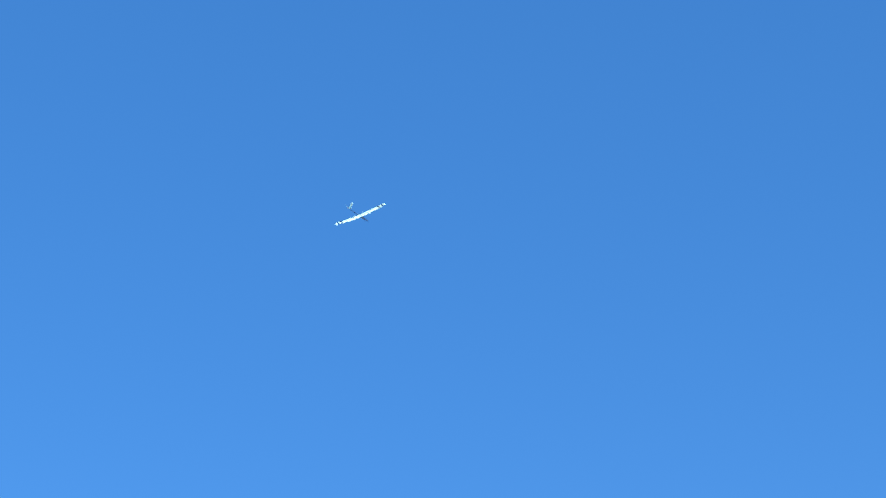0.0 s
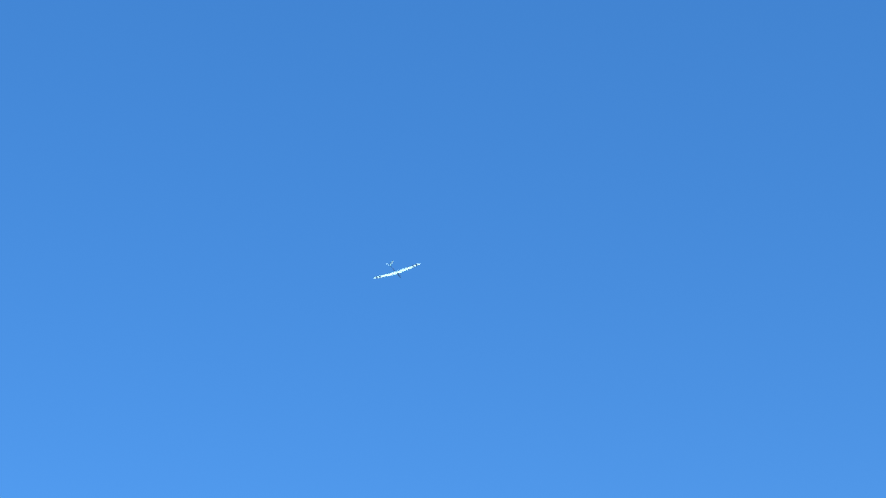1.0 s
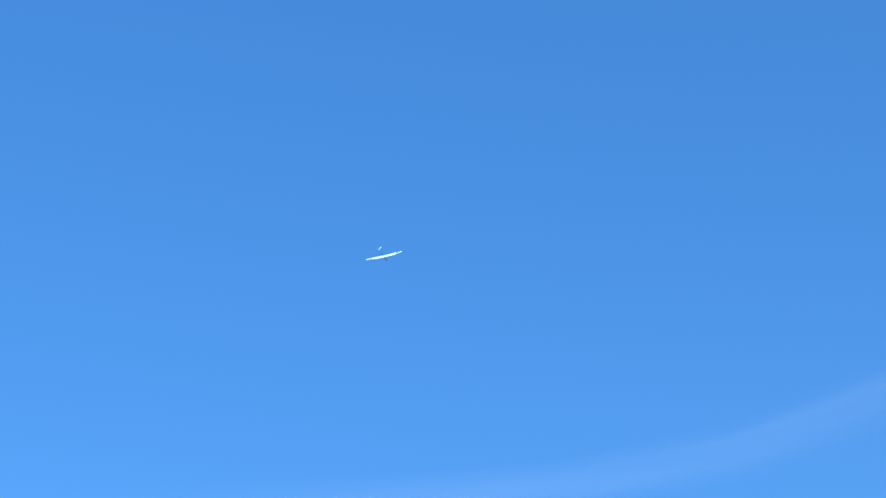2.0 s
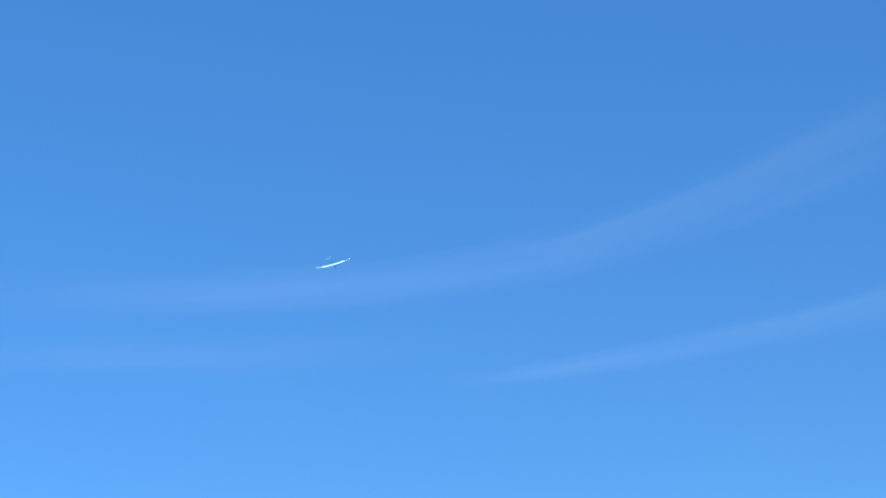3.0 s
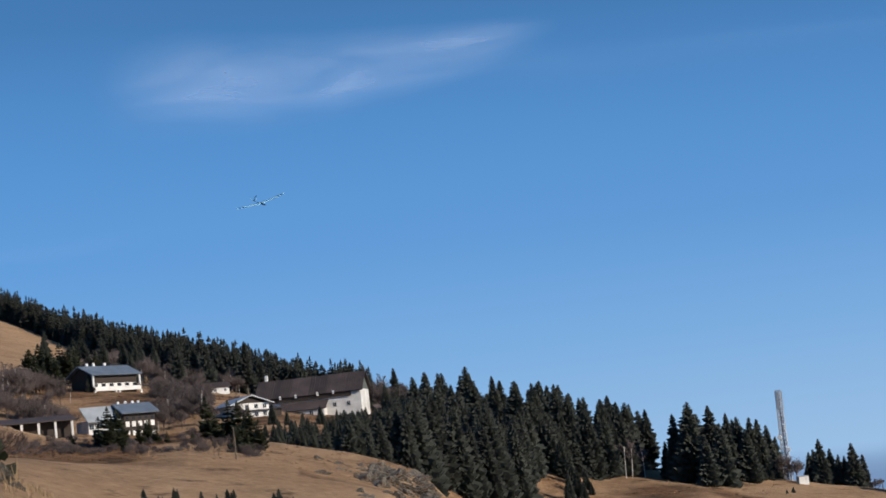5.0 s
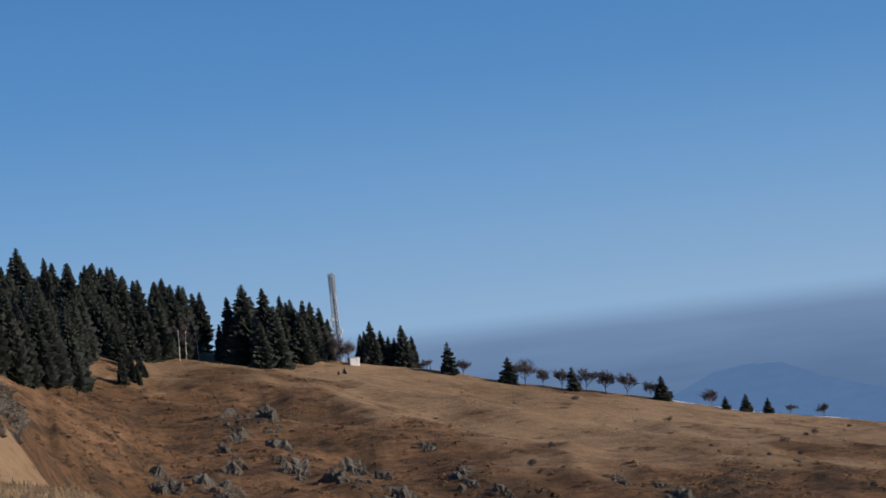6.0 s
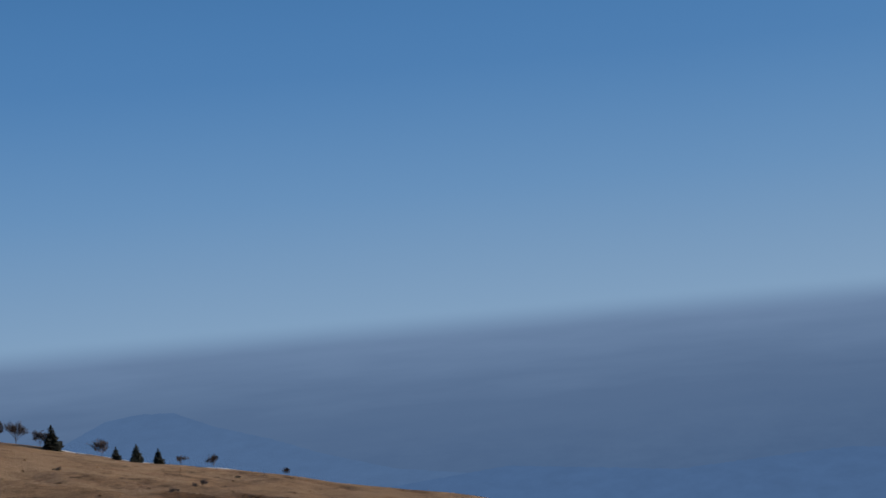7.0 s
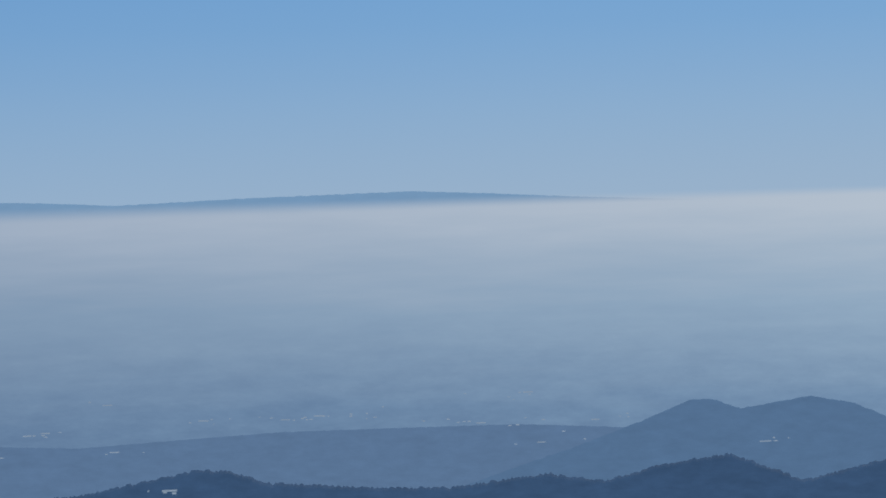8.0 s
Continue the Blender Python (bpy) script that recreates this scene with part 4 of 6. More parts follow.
    # spruces between the knoll and the long house
    for i in range(84):
        az = rng.uniform(0.7, 5.2)
        r = rng.uniform(360, 500)
        top = line(az, (0.7, 2.55), (1.4, 2.45), (2.2, 2.25), (3.0, 2.5), (3.7, 2.35), (4.6, 2.7)) + rng.uniform(-0.35, 0.08)
        h = 1.6 + r * math.tan(radians(top)) - ground_z(az, r)
        if h > 2:
            plant(SPRUCES[i % 5 if i % 5 != 3 else 2], az, r, h / 20.5, 1000 + i, "spruce wood")
    # scrub on the grassy hill and on the slope
    for i in range(26):
        az = rng.uniform(-9.6, -5.6)
        plant(BUSHES[i % 2], az, line(az, (-9.6, 900), (-5.6, 780)) + rng.uniform(-50, 50), rng.uniform(0.3, 0.55), 900 + i, "scrub on the grassy hill")
    for i in range(24):
        az = rng.uniform(8.5, 33)
        plant(BUSHES[i % 2], az, rng.uniform(440, 660), rng.uniform(0.25, 0.65), 930 + i, "scrub on the ridge slope")
    # shrubs on the near rise
    for i, (az, s) in enumerate(((-10.6, 0.35), (-10.2, 0.4), (-9.9, 0.4), (-9.6, 0.4), (-9.2, 0.4), (-8.8, 0.4), (-8.3, 0.4), (-11.3, 0.25))):
        plant(SHRUBS[i % 3], az, 44.6 + 0.7 * (i % 3), s * 1.2, 960 + i, "shrubs on the near rise", sink=0.1)
    # small bare trees and young pines in the dip behind the rise, their tops along a line
    for i in range(30):
        az = rng.choice((-10.4, -9.9, -9.3, -9.1, -8.7, -7.9, -7.6)) + rng.gauss(0, 0.14)
        r = rng.uniform(140, 195)
        top = line(az, (-10.7, 3.55), (-10.0, 4.1), (-9.2, 4.35), (-8.4, 4.0), (-7.7, 4.1), (-6.9, 3.85), (-5.7, 3.75)) - abs(rng.gauss(0, 0.3))
        h = 1.6 + r * math.tan(radians(top)) - ground_z(az, r)
        plant(THICKETS[i % 3], az, r, h / 7, 960 + i, "bare trees in the dip")
    for i, az in enumerate((-10.1, -9.5, -8.5, -8.3, -8.15, -7.35, -7.2, -7.1)):
        r = 132 + 3 * (i % 4)
        top = line(az, (-10.1, 3.55), (-8.4, 3.8), (-7, 3.7)) - 0.12 * (i % 3)
        h = 1.6 + r * math.tan(radians(top)) - ground_z(az, r)
        plant(PINES[i % 3], az, r, h / 7, 980 + i, "young pines in the dip")


build_woods()


# ---- rocks ----
def rock_mesh(seed, fineness=4):
    """A craggy block: a ball cut by many planes, then roughened."""
    rng = random.Random(seed)
    bm = bmesh.new()
    bmesh.ops.create_icosphere(bm, subdivisions=fineness, radius=1.0)
    cuts = [(Vector((rng.gauss(0, 1), rng.gauss(0, 1), rng.gauss(0.1, 0.7))).normalized(), rng.uniform(0.48, 0.85)) for _ in range(18)]
    off = Vector((rng.uniform(0, 50), rng.uniform(0, 50), rng.uniform(0, 50)))
    for v in bm.verts:
        d = v.co.normalized()
        k = 1.0
        for n, h in cuts:
            c = d.dot(n)
            if c > 0.05:
                k = min(k, h / c)
        up = Vector((d.x * 6, d.y * 6, d.z * 2))
        k += 0.22 * abs(noise.noise(d * 2.4 + off)) - 0.3 * abs(noise.noise(up + off)) + 0.1 * noise.noise(d * 7.0 + off) + 0.07 * noise.noise(d * 15 + off)
        v.co = Vector((d.x * k * 1.15, d.y * k * 0.7, d.z * k * 1.15))
    return bm


ROCKS = []
for s in range(5):
    ROCKS.append(part("rock_outcrop", rock_mesh(s), M_ROCK))
    tagged(ROCKS[-1], "craggy grey rock outcrop on the slope", "rock")


def rock(i, az, r, sx, sz, group, sink=0.5, tilt=0.0):
    rng = random.Random(i * 31 + 5)
    m = Matrix.Translation(spot(az, r, -sink * sz)) @ Euler((rng.uniform(-0.3, 0.3), rng.uniform(-0.4, 0.4) - tilt, radians(-az) + rng.uniform(-0.5, 0.5))).to_matrix().to_4x4() @ Matrix.Diagonal((sx, sx, sz, 1))
    k = ROCKS[i % 5]
    if k not in PLANTED:
        PLANTED.add(k)
        k.matrix_world = m
        ob = k
    else:
        ob = copy_thing(k, m @ Matrix.Diagonal([1 / c for c in k.scale] + [1]))
    return tagged(ob, group=group)


def build_rocks():
    rng = random.Random(21)
    n = 0
    # crags on the slope below the mast: azimuth, fall below the horizon, half width and half height in degrees
    def on_slope(az, el):
        """The distance at which the facing slope is met at that elevation."""
        best = 400
        for q in range(395, 690, 3):
            if math.degrees(math.atan2(ground_z(az, q) - 1.6, q)) <= el:
                best = q
        return best

    zones = (
         (11.9, -2.15, 0.42, 0.5, 16), (11.85, -3.15, 0.35, 0.35, 11), (12.85, -2.3, 0.42, 0.45, 17), (13.15, -3.0, 0.2, 0.4, 9),
         (13.55, -3.65, 0.4, 0.3, 10), (15.2, -3.9, 0.35, 0.35, 13), (14.75, -4.05, 0.25, 0.2, 6), (17.15, -3.42, 0.15, 0.12, 4),
         (18.3, -4.5, 0.35, 0.4, 15), (19.2, -4.9, 0.3, 0.2, 7), (16.15, -4.5, 0.4, 0.35, 8), (9.7, -3.55, 0.5, 0.35, 15),
         (10.9, -3.8, 0.4, 0.3, 10), (11.6, -4.0, 0.4, 0.3, 8), (22.4, -4.85, 0.35, 0.2, 8), (24.0, -5.4, 0.4, 0.3, 6), (30.5, -6.0, 0.5, 0.3, 5),
    )
    for az, el, w, h, k in zones:
        for _ in range(2 + k // 2):
            u = rng.uniform(-1, 1)
            a, e = az + w * (rng.uniform(-0.6, 0.6) - 0.45 * u), el + h * u
            s = rng.uniform(1.6, 4.6)
            rock(n, a, on_slope(a, e), s * rng.uniform(0.8, 1.2), s * rng.uniform(0.9, 1.5), "crags on the slope", 0.62, 0.45)
            n += 1
    # broken rock lying between the crags, and the pale scree
    bits = []
    for q in range(3):
        bm = rock_mesh(60 + q, 2)
        bm.verts.index_update()
        bits.append((np.array([v.co[:] for v in bm.verts]), [tuple(v.index for v in f.verts) for f in bm.faces]))
        bm.free()
    verts, faces, base = [], [], 0
    places = [z[:4] + (0.9,) for z in zones for _ in range(2 * z[4])] + [(26.0, -5.2, 0.7, 0.5, 0.5)] * 170
    for i, (az, el, w, h, size) in enumerate(places):
        u = rng.gauss(0, 0.6)
        a, e = az + w * (rng.gauss(0, 0.45) - 0.4 * u), el + h * u
        d = size * rng.uniform(0.5, 1.6)
        v, f = bits[i % 3]
        t = rng.uniform(0, 6.28)
        turn = np.array([[math.cos(t), -math.sin(t), 0], [math.sin(t), math.cos(t), 0], [0, 0, rng.uniform(0.6, 1.2)]])
        verts.append(v * d @ turn.T + np.array(spot(a, on_slope(a, e), -0.45 * d)))
        faces += [tuple(x + base for x in q) for q in f]
        base += len(v)
    ob = mesh_part("rubble", np.concatenate(verts).tolist(), faces, M_ROCK)
    tagged(ob, "broken grey rock and scree lying on the slope", "rock", kind="stuff")
    # scree patch
    for _ in range(32):
        a, e = 26.0 + rng.gauss(0, 0.5), -5.2 + rng.gauss(0, 0.32)
        rock(n, a, on_slope(a, e), rng.uniform(0.6, 1.7), rng.uniform(0.5, 1.1), "scree on the slope", 0.65)
        n += 1
    # rocky shoulder of the knoll
    for _ in range(95):
        az = rng.uniform(1.8, 5.9) if rng.random() < 0.25 else rng.uniform(3.2, 5.95)
        r = line(az, (2, 316), (5.9, 324)) - abs(rng.gauss(0, 26))
        rock(n, az, r, rng.uniform(1.1, 3.6), rng.uniform(0.7, 1.9), "rocks of the knoll", 0.74)
        n += 1
    # boulders on the near rise
    for az, r, sx, sz in ((-7.35, 43.5, 0.55, 0.5), (-6.75, 42.5, 0.5, 0.42), (-7.0, 41.5, 0.4, 0.3), (-6.35, 42, 0.36, 0.24), (-7.7, 43, 0.3, 0.3)):
        rock(n, az, r, sx, sz, "boulders on the near rise")
        n += 1
    for i in range(24):
        rock(n, rng.uniform(-14.3, -13.0) if i < 15 else rng.uniform(-13, -10.2), 1244 + rng.uniform(-20, 8), rng.uniform(0.8, 2.4), rng.uniform(0.5, 1.1), "rocks on the hill crest")
        n += 1


build_rocks()


# ---- heather clumps and tussocks on the far slope and the knoll ----
def build_heather():
    rng = random.Random(40)
    verts, faces = [], []
    spots = []
    for _ in range(24000):
        az, r = rng.uniform(7, 36), rng.uniform(395, 690)
        if rng.random() < 0.03 + 0.97 * max(0.0, heath_share(az, r) - 0.25) ** 1.3:
            spots.append((az, r, rng.uniform(0.25, 0.6) * rng.choice((0.7, 1.0, 1.0, 1.0, 2.2))))
    for _ in range(2600):
        az, r = rng.uniform(-6.5, 6), rng.uniform(285, 336)
        if rng.random() < 0.2 + 0.8 * heath_share(az, r):
            spots.append((az, r, rng.uniform(0.2, 0.6)))
    for _ in range(2500):
        spots.append((rng.uniform(-7.5, 2.5), rng.uniform(500, 725), rng.uniform(0.3, 0.9)))
    for az, r, w in spots:
        p = spot(az, r, -0.08)
        h = w * rng.uniform(0.3, 0.65)
        b, k = len(verts), 6
        a0 = rng.uniform(0, 6.28)
        verts += [(p.x + w * rng.uniform(0.6, 1.2) * math.cos(a0 + q * 1.047), p.y + w * rng.uniform(0.6, 1.2) * math.sin(a0 + q * 1.047), p.z + rng.uniform(-0.15, 0.25) * h) for q in range(k)]
        verts += [(p.x + rng.gauss(0, 0.25) * w, p.y + rng.gauss(0, 0.25) * w, p.z + h), (p.x + rng.gauss(0, 0.4) * w, p.y + rng.gauss(0, 0.4) * w, p.z + 0.8 * h)]
        faces += [(b + q, b + (q + 1) % k, b + k + (q > 2)) for q in range(k)] + [(b + 3, b + k + 1, b + k), (b, b + k, b + k + 1)]
    ob = mesh_part("heather", verts, faces, M_GROUND)
    layer = ob.data.attributes.new("heath", "FLOAT", "POINT")
    layer.data.foreach_set("value", [v for az, r, w in spots for v in [heath_share(az, r)] * 8])
    tagged(ob, "low brown heather clumps and dead grass tussocks", "heather", kind="stuff")


build_heather()


# ---- dry grass on the near rise ----
def build_tufts():
    rng = random.Random(3)
    verts, faces = [], []
    for _ in range(1000):
        az = rng.uniform(-17, 12)
        r = rng.uniform(36, 47)
        p = spot(az, r, -0.03)
        for _ in range(8):
            a, L = rng.uniform(0, 6.28), rng.uniform(0.05, 0.17)
            w, ln = rng.uniform(0.006, 0.014), rng.uniform(0.1, 0.6)
            q = p + Vector((rng.gauss(0, 0.12), rng.gauss(0, 0.12), 0))
            d = Vector((math.cos(a), math.sin(a), 0))
            s = Vector((-d.y, d.x, 0)) * w
            mid, top = q + Vector((0, 0, L * 0.6)) + d * L * ln * 0.3, q + Vector((0, 0, L)) + d * L * ln
            b = len(verts)
            verts += [q - s, q + s, mid + s * 0.7, mid - s * 0.7, top]
            faces += [(b, b + 1, b + 2, b + 3), (b + 3, b + 2, b + 4)]
    for _ in range(13):
        az = rng.choice((rng.uniform(-10.2, -8.2), rng.uniform(-14, -8)))
        p = spot(az, rng.uniform(41, 46), -0.05)
        for _ in range(110):
            a, L = rng.uniform(0, 6.28), rng.uniform(0.2, 0.5)
            w, ln = rng.uniform(0.006, 0.013), rng.uniform(0.2, 0.9)
            q = p + Vector((rng.gauss(0, 0.1), rng.gauss(0, 0.1), 0))
            d = Vector((math.cos(a), math.sin(a), 0))
            s = Vector((-d.y, d.x, 0)) * w
            mid, top = q + Vector((0, 0, L * 0.6)) + d * L * ln * 0.35, q + Vector((0, 0, L * (1 - 0.3 * ln))) + d * L * ln
            b = len(verts)
            verts += [q - s, q + s, mid + s * 0.7, mid - s * 0.7, top]
            faces += [(b, b + 1, b + 2, b + 3), (b + 3, b + 2, b + 4)]
    ob = mesh_part("dry_grass", verts, faces, M_STRAW)
    tagged(ob, "tufts of pale dry grass on the near rise", "grass", kind="stuff")
    # tall dead stalks
    verts, faces = [], []
    for _ in range(22):
        az = rng.choice((rng.gauss(-6.3, 0.25), rng.gauss(-8.9, 0.9), rng.gauss(-11.5, 0.7)))
        p = spot(az, rng.uniform(38, 46), -0.03)
        L = rng.uniform(0.3, 0.7)
        t = p + Vector((rng.gauss(0, 0.15), rng.gauss(0, 0.1), L))
        b = len(verts)
        s = Vector((0.012, 0, 0))
        verts += [p - s, p + s, t + s * 0.5, t - s * 0.5]
        faces.append((b, b + 1, b + 2, b + 3))
    ob = mesh_part("dead_stalks", verts, faces, M_STRAW)
    tagged(ob, "tall dead pale stalks among the dry grass", "grass", kind="stuff")


build_tufts()


# ---- snow patch and fence on the near rise ----
def build_snow():
    verts, faces = [], []
    azs, ks = np.arange(-17, -10.55, 0.12), 14
    for a in azs:
        lo = 29.5 + 1.2 * noise.noise((a * 1.7, 0, 2)) + max(0, a + 12) * 9
        hi = 44.2 + 0.4 * noise.noise((a * 2, 5, 2)) - max(0, a + 11.6) * 2.0
        lo = min(lo, hi - 0.3)
        for j in range(ks + 1):
            r = lo + (hi - lo) * j / ks
            edge = min(j, ks - j, 3) / 3
            verts.append(spot(a, r, -0.05 + 0.17 * edge))
    for i in range(len(azs) - 1):
        for j in range(ks):
            faces.append((i * (ks + 1) + j, (i + 1) * (ks + 1) + j, (i + 1) * (ks + 1) + j + 1, i * (ks + 1) + j + 1))
    ob = mesh_part("snow_patch", verts, faces, M_SNOW, smooth=True)
    tagged(ob, "patch of old white snow on the near rise", "snow")
    for k, (a0, a1) in enumerate(((23.9, 24.9), (25.3, 27.0), (28.0, 29.0))):
        verts, faces = [], []
        xs = np.arange(a0, a1, 0.06)
        for i, a in enumerate(xs):
            taper = min(i, len(xs) - 1 - i, 5) / 5
            for s, h in ((-1, -0.05), (-0.5, 0.1), (0.3, 0.18), (1, -0.05)):
                q = 690 + 3.4 * s * (0.3 + 0.7 * taper) + 0.8 * noise.noise((a * 4, k, 1))
                verts.append(spot(a, q, h * (0.3 + 0.7 * taper)))
        for i in range(len(xs) - 1):
            for j in range(3):
                faces.append((i * 4 + j, i * 4 + 4 + j, i * 4 + 5 + j, i * 4 + 1 + j))
        tagged(mesh_part("snow_patch", verts, faces, M_SNOW, smooth=True), "thin strip of old snow along the ridge", "snow")
    fence = empty("rail_fence")
    tagged(fence, "low rail fence along the top of the snow", "fence")
    pts = [spot(a, 45.5, 0.0) for a in np.arange(-17, -8.9, 1.0)]
    for p in pts:
        part("post", tubed(p - Vector((0, 0, 0.3)), p + Vector((0, 0, 0.16)), 0.035, 0.03, 6), M_BARK, fence)
    for a, b in zip(pts, pts[1:]):
        part("rail", tubed(a + Vector((0, 0, 0.14)), b + Vector((0, 0, 0.14)), 0.03, 0.03, 6), M_POLE, fence)
    pad = empty("padded_post", Matrix.Translation(spot(-12.55, 45.2)))
    tagged(pad, "short dark post with yellow padding beside the snow", "post")
    part("post", tubed((0, 0, -0.3), (0, 0, 0.42), 0.07, 0.06, 10), M_BLACK, pad)
    bm = tubed((0.05, 0, 0.0), (0.05, 0, 0.26), 0.12, 0.11, 12)
    bmesh.ops.bevel(bm, geom=bm.edges[:], offset=0.015, segments=2, affect="EDGES")
    part("padding", bm, M_YELLOW, pad, "yellow padding")


build_snow()


# ---- houses ----
def window(parent, x, z, w, h, y, mat_frame, face=1):
    """A window in a wall at y that looks along -y (face 1) or +y (face -1): pane set back in a proud frame."""
    bm = bmesh.new()
    t = 0.12
    for a in ((x - w / 2, x + w / 2, z + h / 2 - t, z + h / 2), (x - w / 2, x + w / 2, z - h / 2, z - h / 2 + t), (x - w / 2, x - w / 2 + t, z - h / 2 + t, z + h / 2 - t), (x + w / 2 - t, x + w / 2, z - h / 2 + t, z + h / 2 - t), (x - 0.04, x + 0.04, z - h / 2 + t, z + h / 2 - t)):
        box(bm, a[0], a[1], y - 0.06 * face - 0.03, y - 0.06 * face + 0.03, a[2], a[3])
    win = part("window", bm, mat_frame, parent)
    part("pane", boxed(x - w / 2 + t, x + w / 2 - t, y - 0.035 * face - 0.02, y - 0.035 * face + 0.02, z - h / 2 + t, z + h / 2 - t), M_GLASS, win)
    return win


def gable_prism(bm, x0, x1, y0, y1, z0, z1, m=Matrix()):
    """A triangular prism with its ridge along x."""
    ym = (y0 + y1) / 2
    vs = [bm.verts.new(m @ Vector(c)) for c in ((x0, y0, z0), (x0, y1, z0), (x0, ym, z1), (x1, y0, z0), (x1, y1, z0), (x1, ym, z1))]
    for f in ((0, 1, 2), (5, 4, 3), (0, 3, 4, 1), (1, 4, 5, 2), (2, 5, 3, 0)):
        bm.faces.new([vs[i] for i in f])


def roof_slab(bm, x0, x1, ye, ze, yr, zr, t):
    """One slope of a roof from eave (ye, ze) to ridge (yr, zr), with a thickness."""
    n = Vector((0, -(zr - ze), yr - ye)).normalized() * t
    if n.z < 0:
        n = -n
    c = [(x0, ye, ze), (x1, ye, ze), (x1, yr, zr), (x0, yr, zr)]
    lo = [bm.verts.new(p) for p in c]
    hi = [bm.verts.new(Vector(p) + n) for p in c]
    bm.faces.new(lo[::-1])
    bm.faces.new(hi)
    for i in range(4):
        j = (i + 1) % 4
        bm.faces.new((lo[i], lo[j], hi[j], hi[i]))


def seams(parent, x0, x1, ye, ze, yr, zr, t, n, mat):
    """Standing seams on a sheet roof."""
    nrm = Vector((0, -(zr - ze), yr - ye)).normalized()
    if nrm.z < 0:
        nrm = -nrm
    for i in range(n + 1):
        x = x0 + 0.15 + (x1 - x0 - 0.3) * i / n
        a = Vector((x, ye, ze)) + nrm * t
        b = Vector((x, yr, zr)) + nrm * t
        part("seam", tubed(a, b, 0.06, 0.06, 4), mat, parent)


def house_at(name, label, az, r, turn, sink=0.4):
    """turn: how far the front is turned to the east of facing the hilltop, in degrees."""
    p = spot(az, r, -sink)
    e = empty(name, Matrix.Translation(p) @ Matrix.Rotation(radians(-az + turn), 4, "Z"))
    return tagged(e, label, "house", group="houses under the wood")


def build_chalet():
    h = house_at("chalet", "dark timber chalet with white balcony and blue-grey roof", -3.6, 700, 37, 2.2)
    L, D, H = 8.9, 6.2, 7.4
    part("wall", boxed(-L, L, -D, D, -3, H), M_WOOD, h, "dark timber wall")
    part("front_panel", boxed(-L + 0.05, L - 0.05, -D - 0.08, -D - 0.02, 2.9, 4.2), M_WHITE, h, "white front wall between the windows")
    part("timber_band", boxed(-L - 0.1, L + 0.1, -D - 0.16, -D - 0.02, 4.2, H), M_WOOD, h)
    bm = bmesh.new()
    gable_prism(bm, -L, L, -D, D, H, H + 2.9)
    part("gable", bm, M_WOOD, h)
    bm = bmesh.new()
    for s in (-1, 1):
        roof_slab(bm, -L - 1.6, L + 1.5, s * (D + 1.7), H - 0.66, 0, H + 3.0, 0.3)
    roof = part("roof", bm, M_ROOF_BLUE, h)
    for s in (-1, 1):
        seams(roof, -L - 1.6, L + 1.5, s * (D + 1.7), H - 0.66, 0, H + 3.0, 0.3, 18, M_ROOF_BLUE)
    for x in (-6.0, -3.2, 1.5):
        part("chimney", boxed(x - 0.4, x + 0.4, 0.4, 1.2, H + 2, H + 4.3, bevel=0.05), M_WHITE, h)
    bal = part("balcony", boxed(-L - 0.6, L + 0.6, -D - 1.7, -D - 0.15, 1.55, 1.8), M_WHITE, h, "white balcony")
    part("railing", boxed(-L - 0.6, L + 0.6, -D - 1.75, -D - 1.6, 1.8, 2.9), M_WHITE, bal)
    for x in np.linspace(-8.2, 8.2, 6):
        window(h, x, 3.6, 1.7, 0.95, -D - 0.08, M_WOOD)
    for x in (-9.6, -1.0, 0.6, 9.6):
        part("pillar", boxed(x - 0.35, x + 0.35, -D - 1.7, -D - 1.0, -3, 1.55), M_WHITE, h)
    for x in (-9.7, 9.7):
        part("post", boxed(x - 0.3, x + 0.3, -D - 1.2, -D - 0.7, 3.2, H - 0.3), M_OLD_WHITE, h)


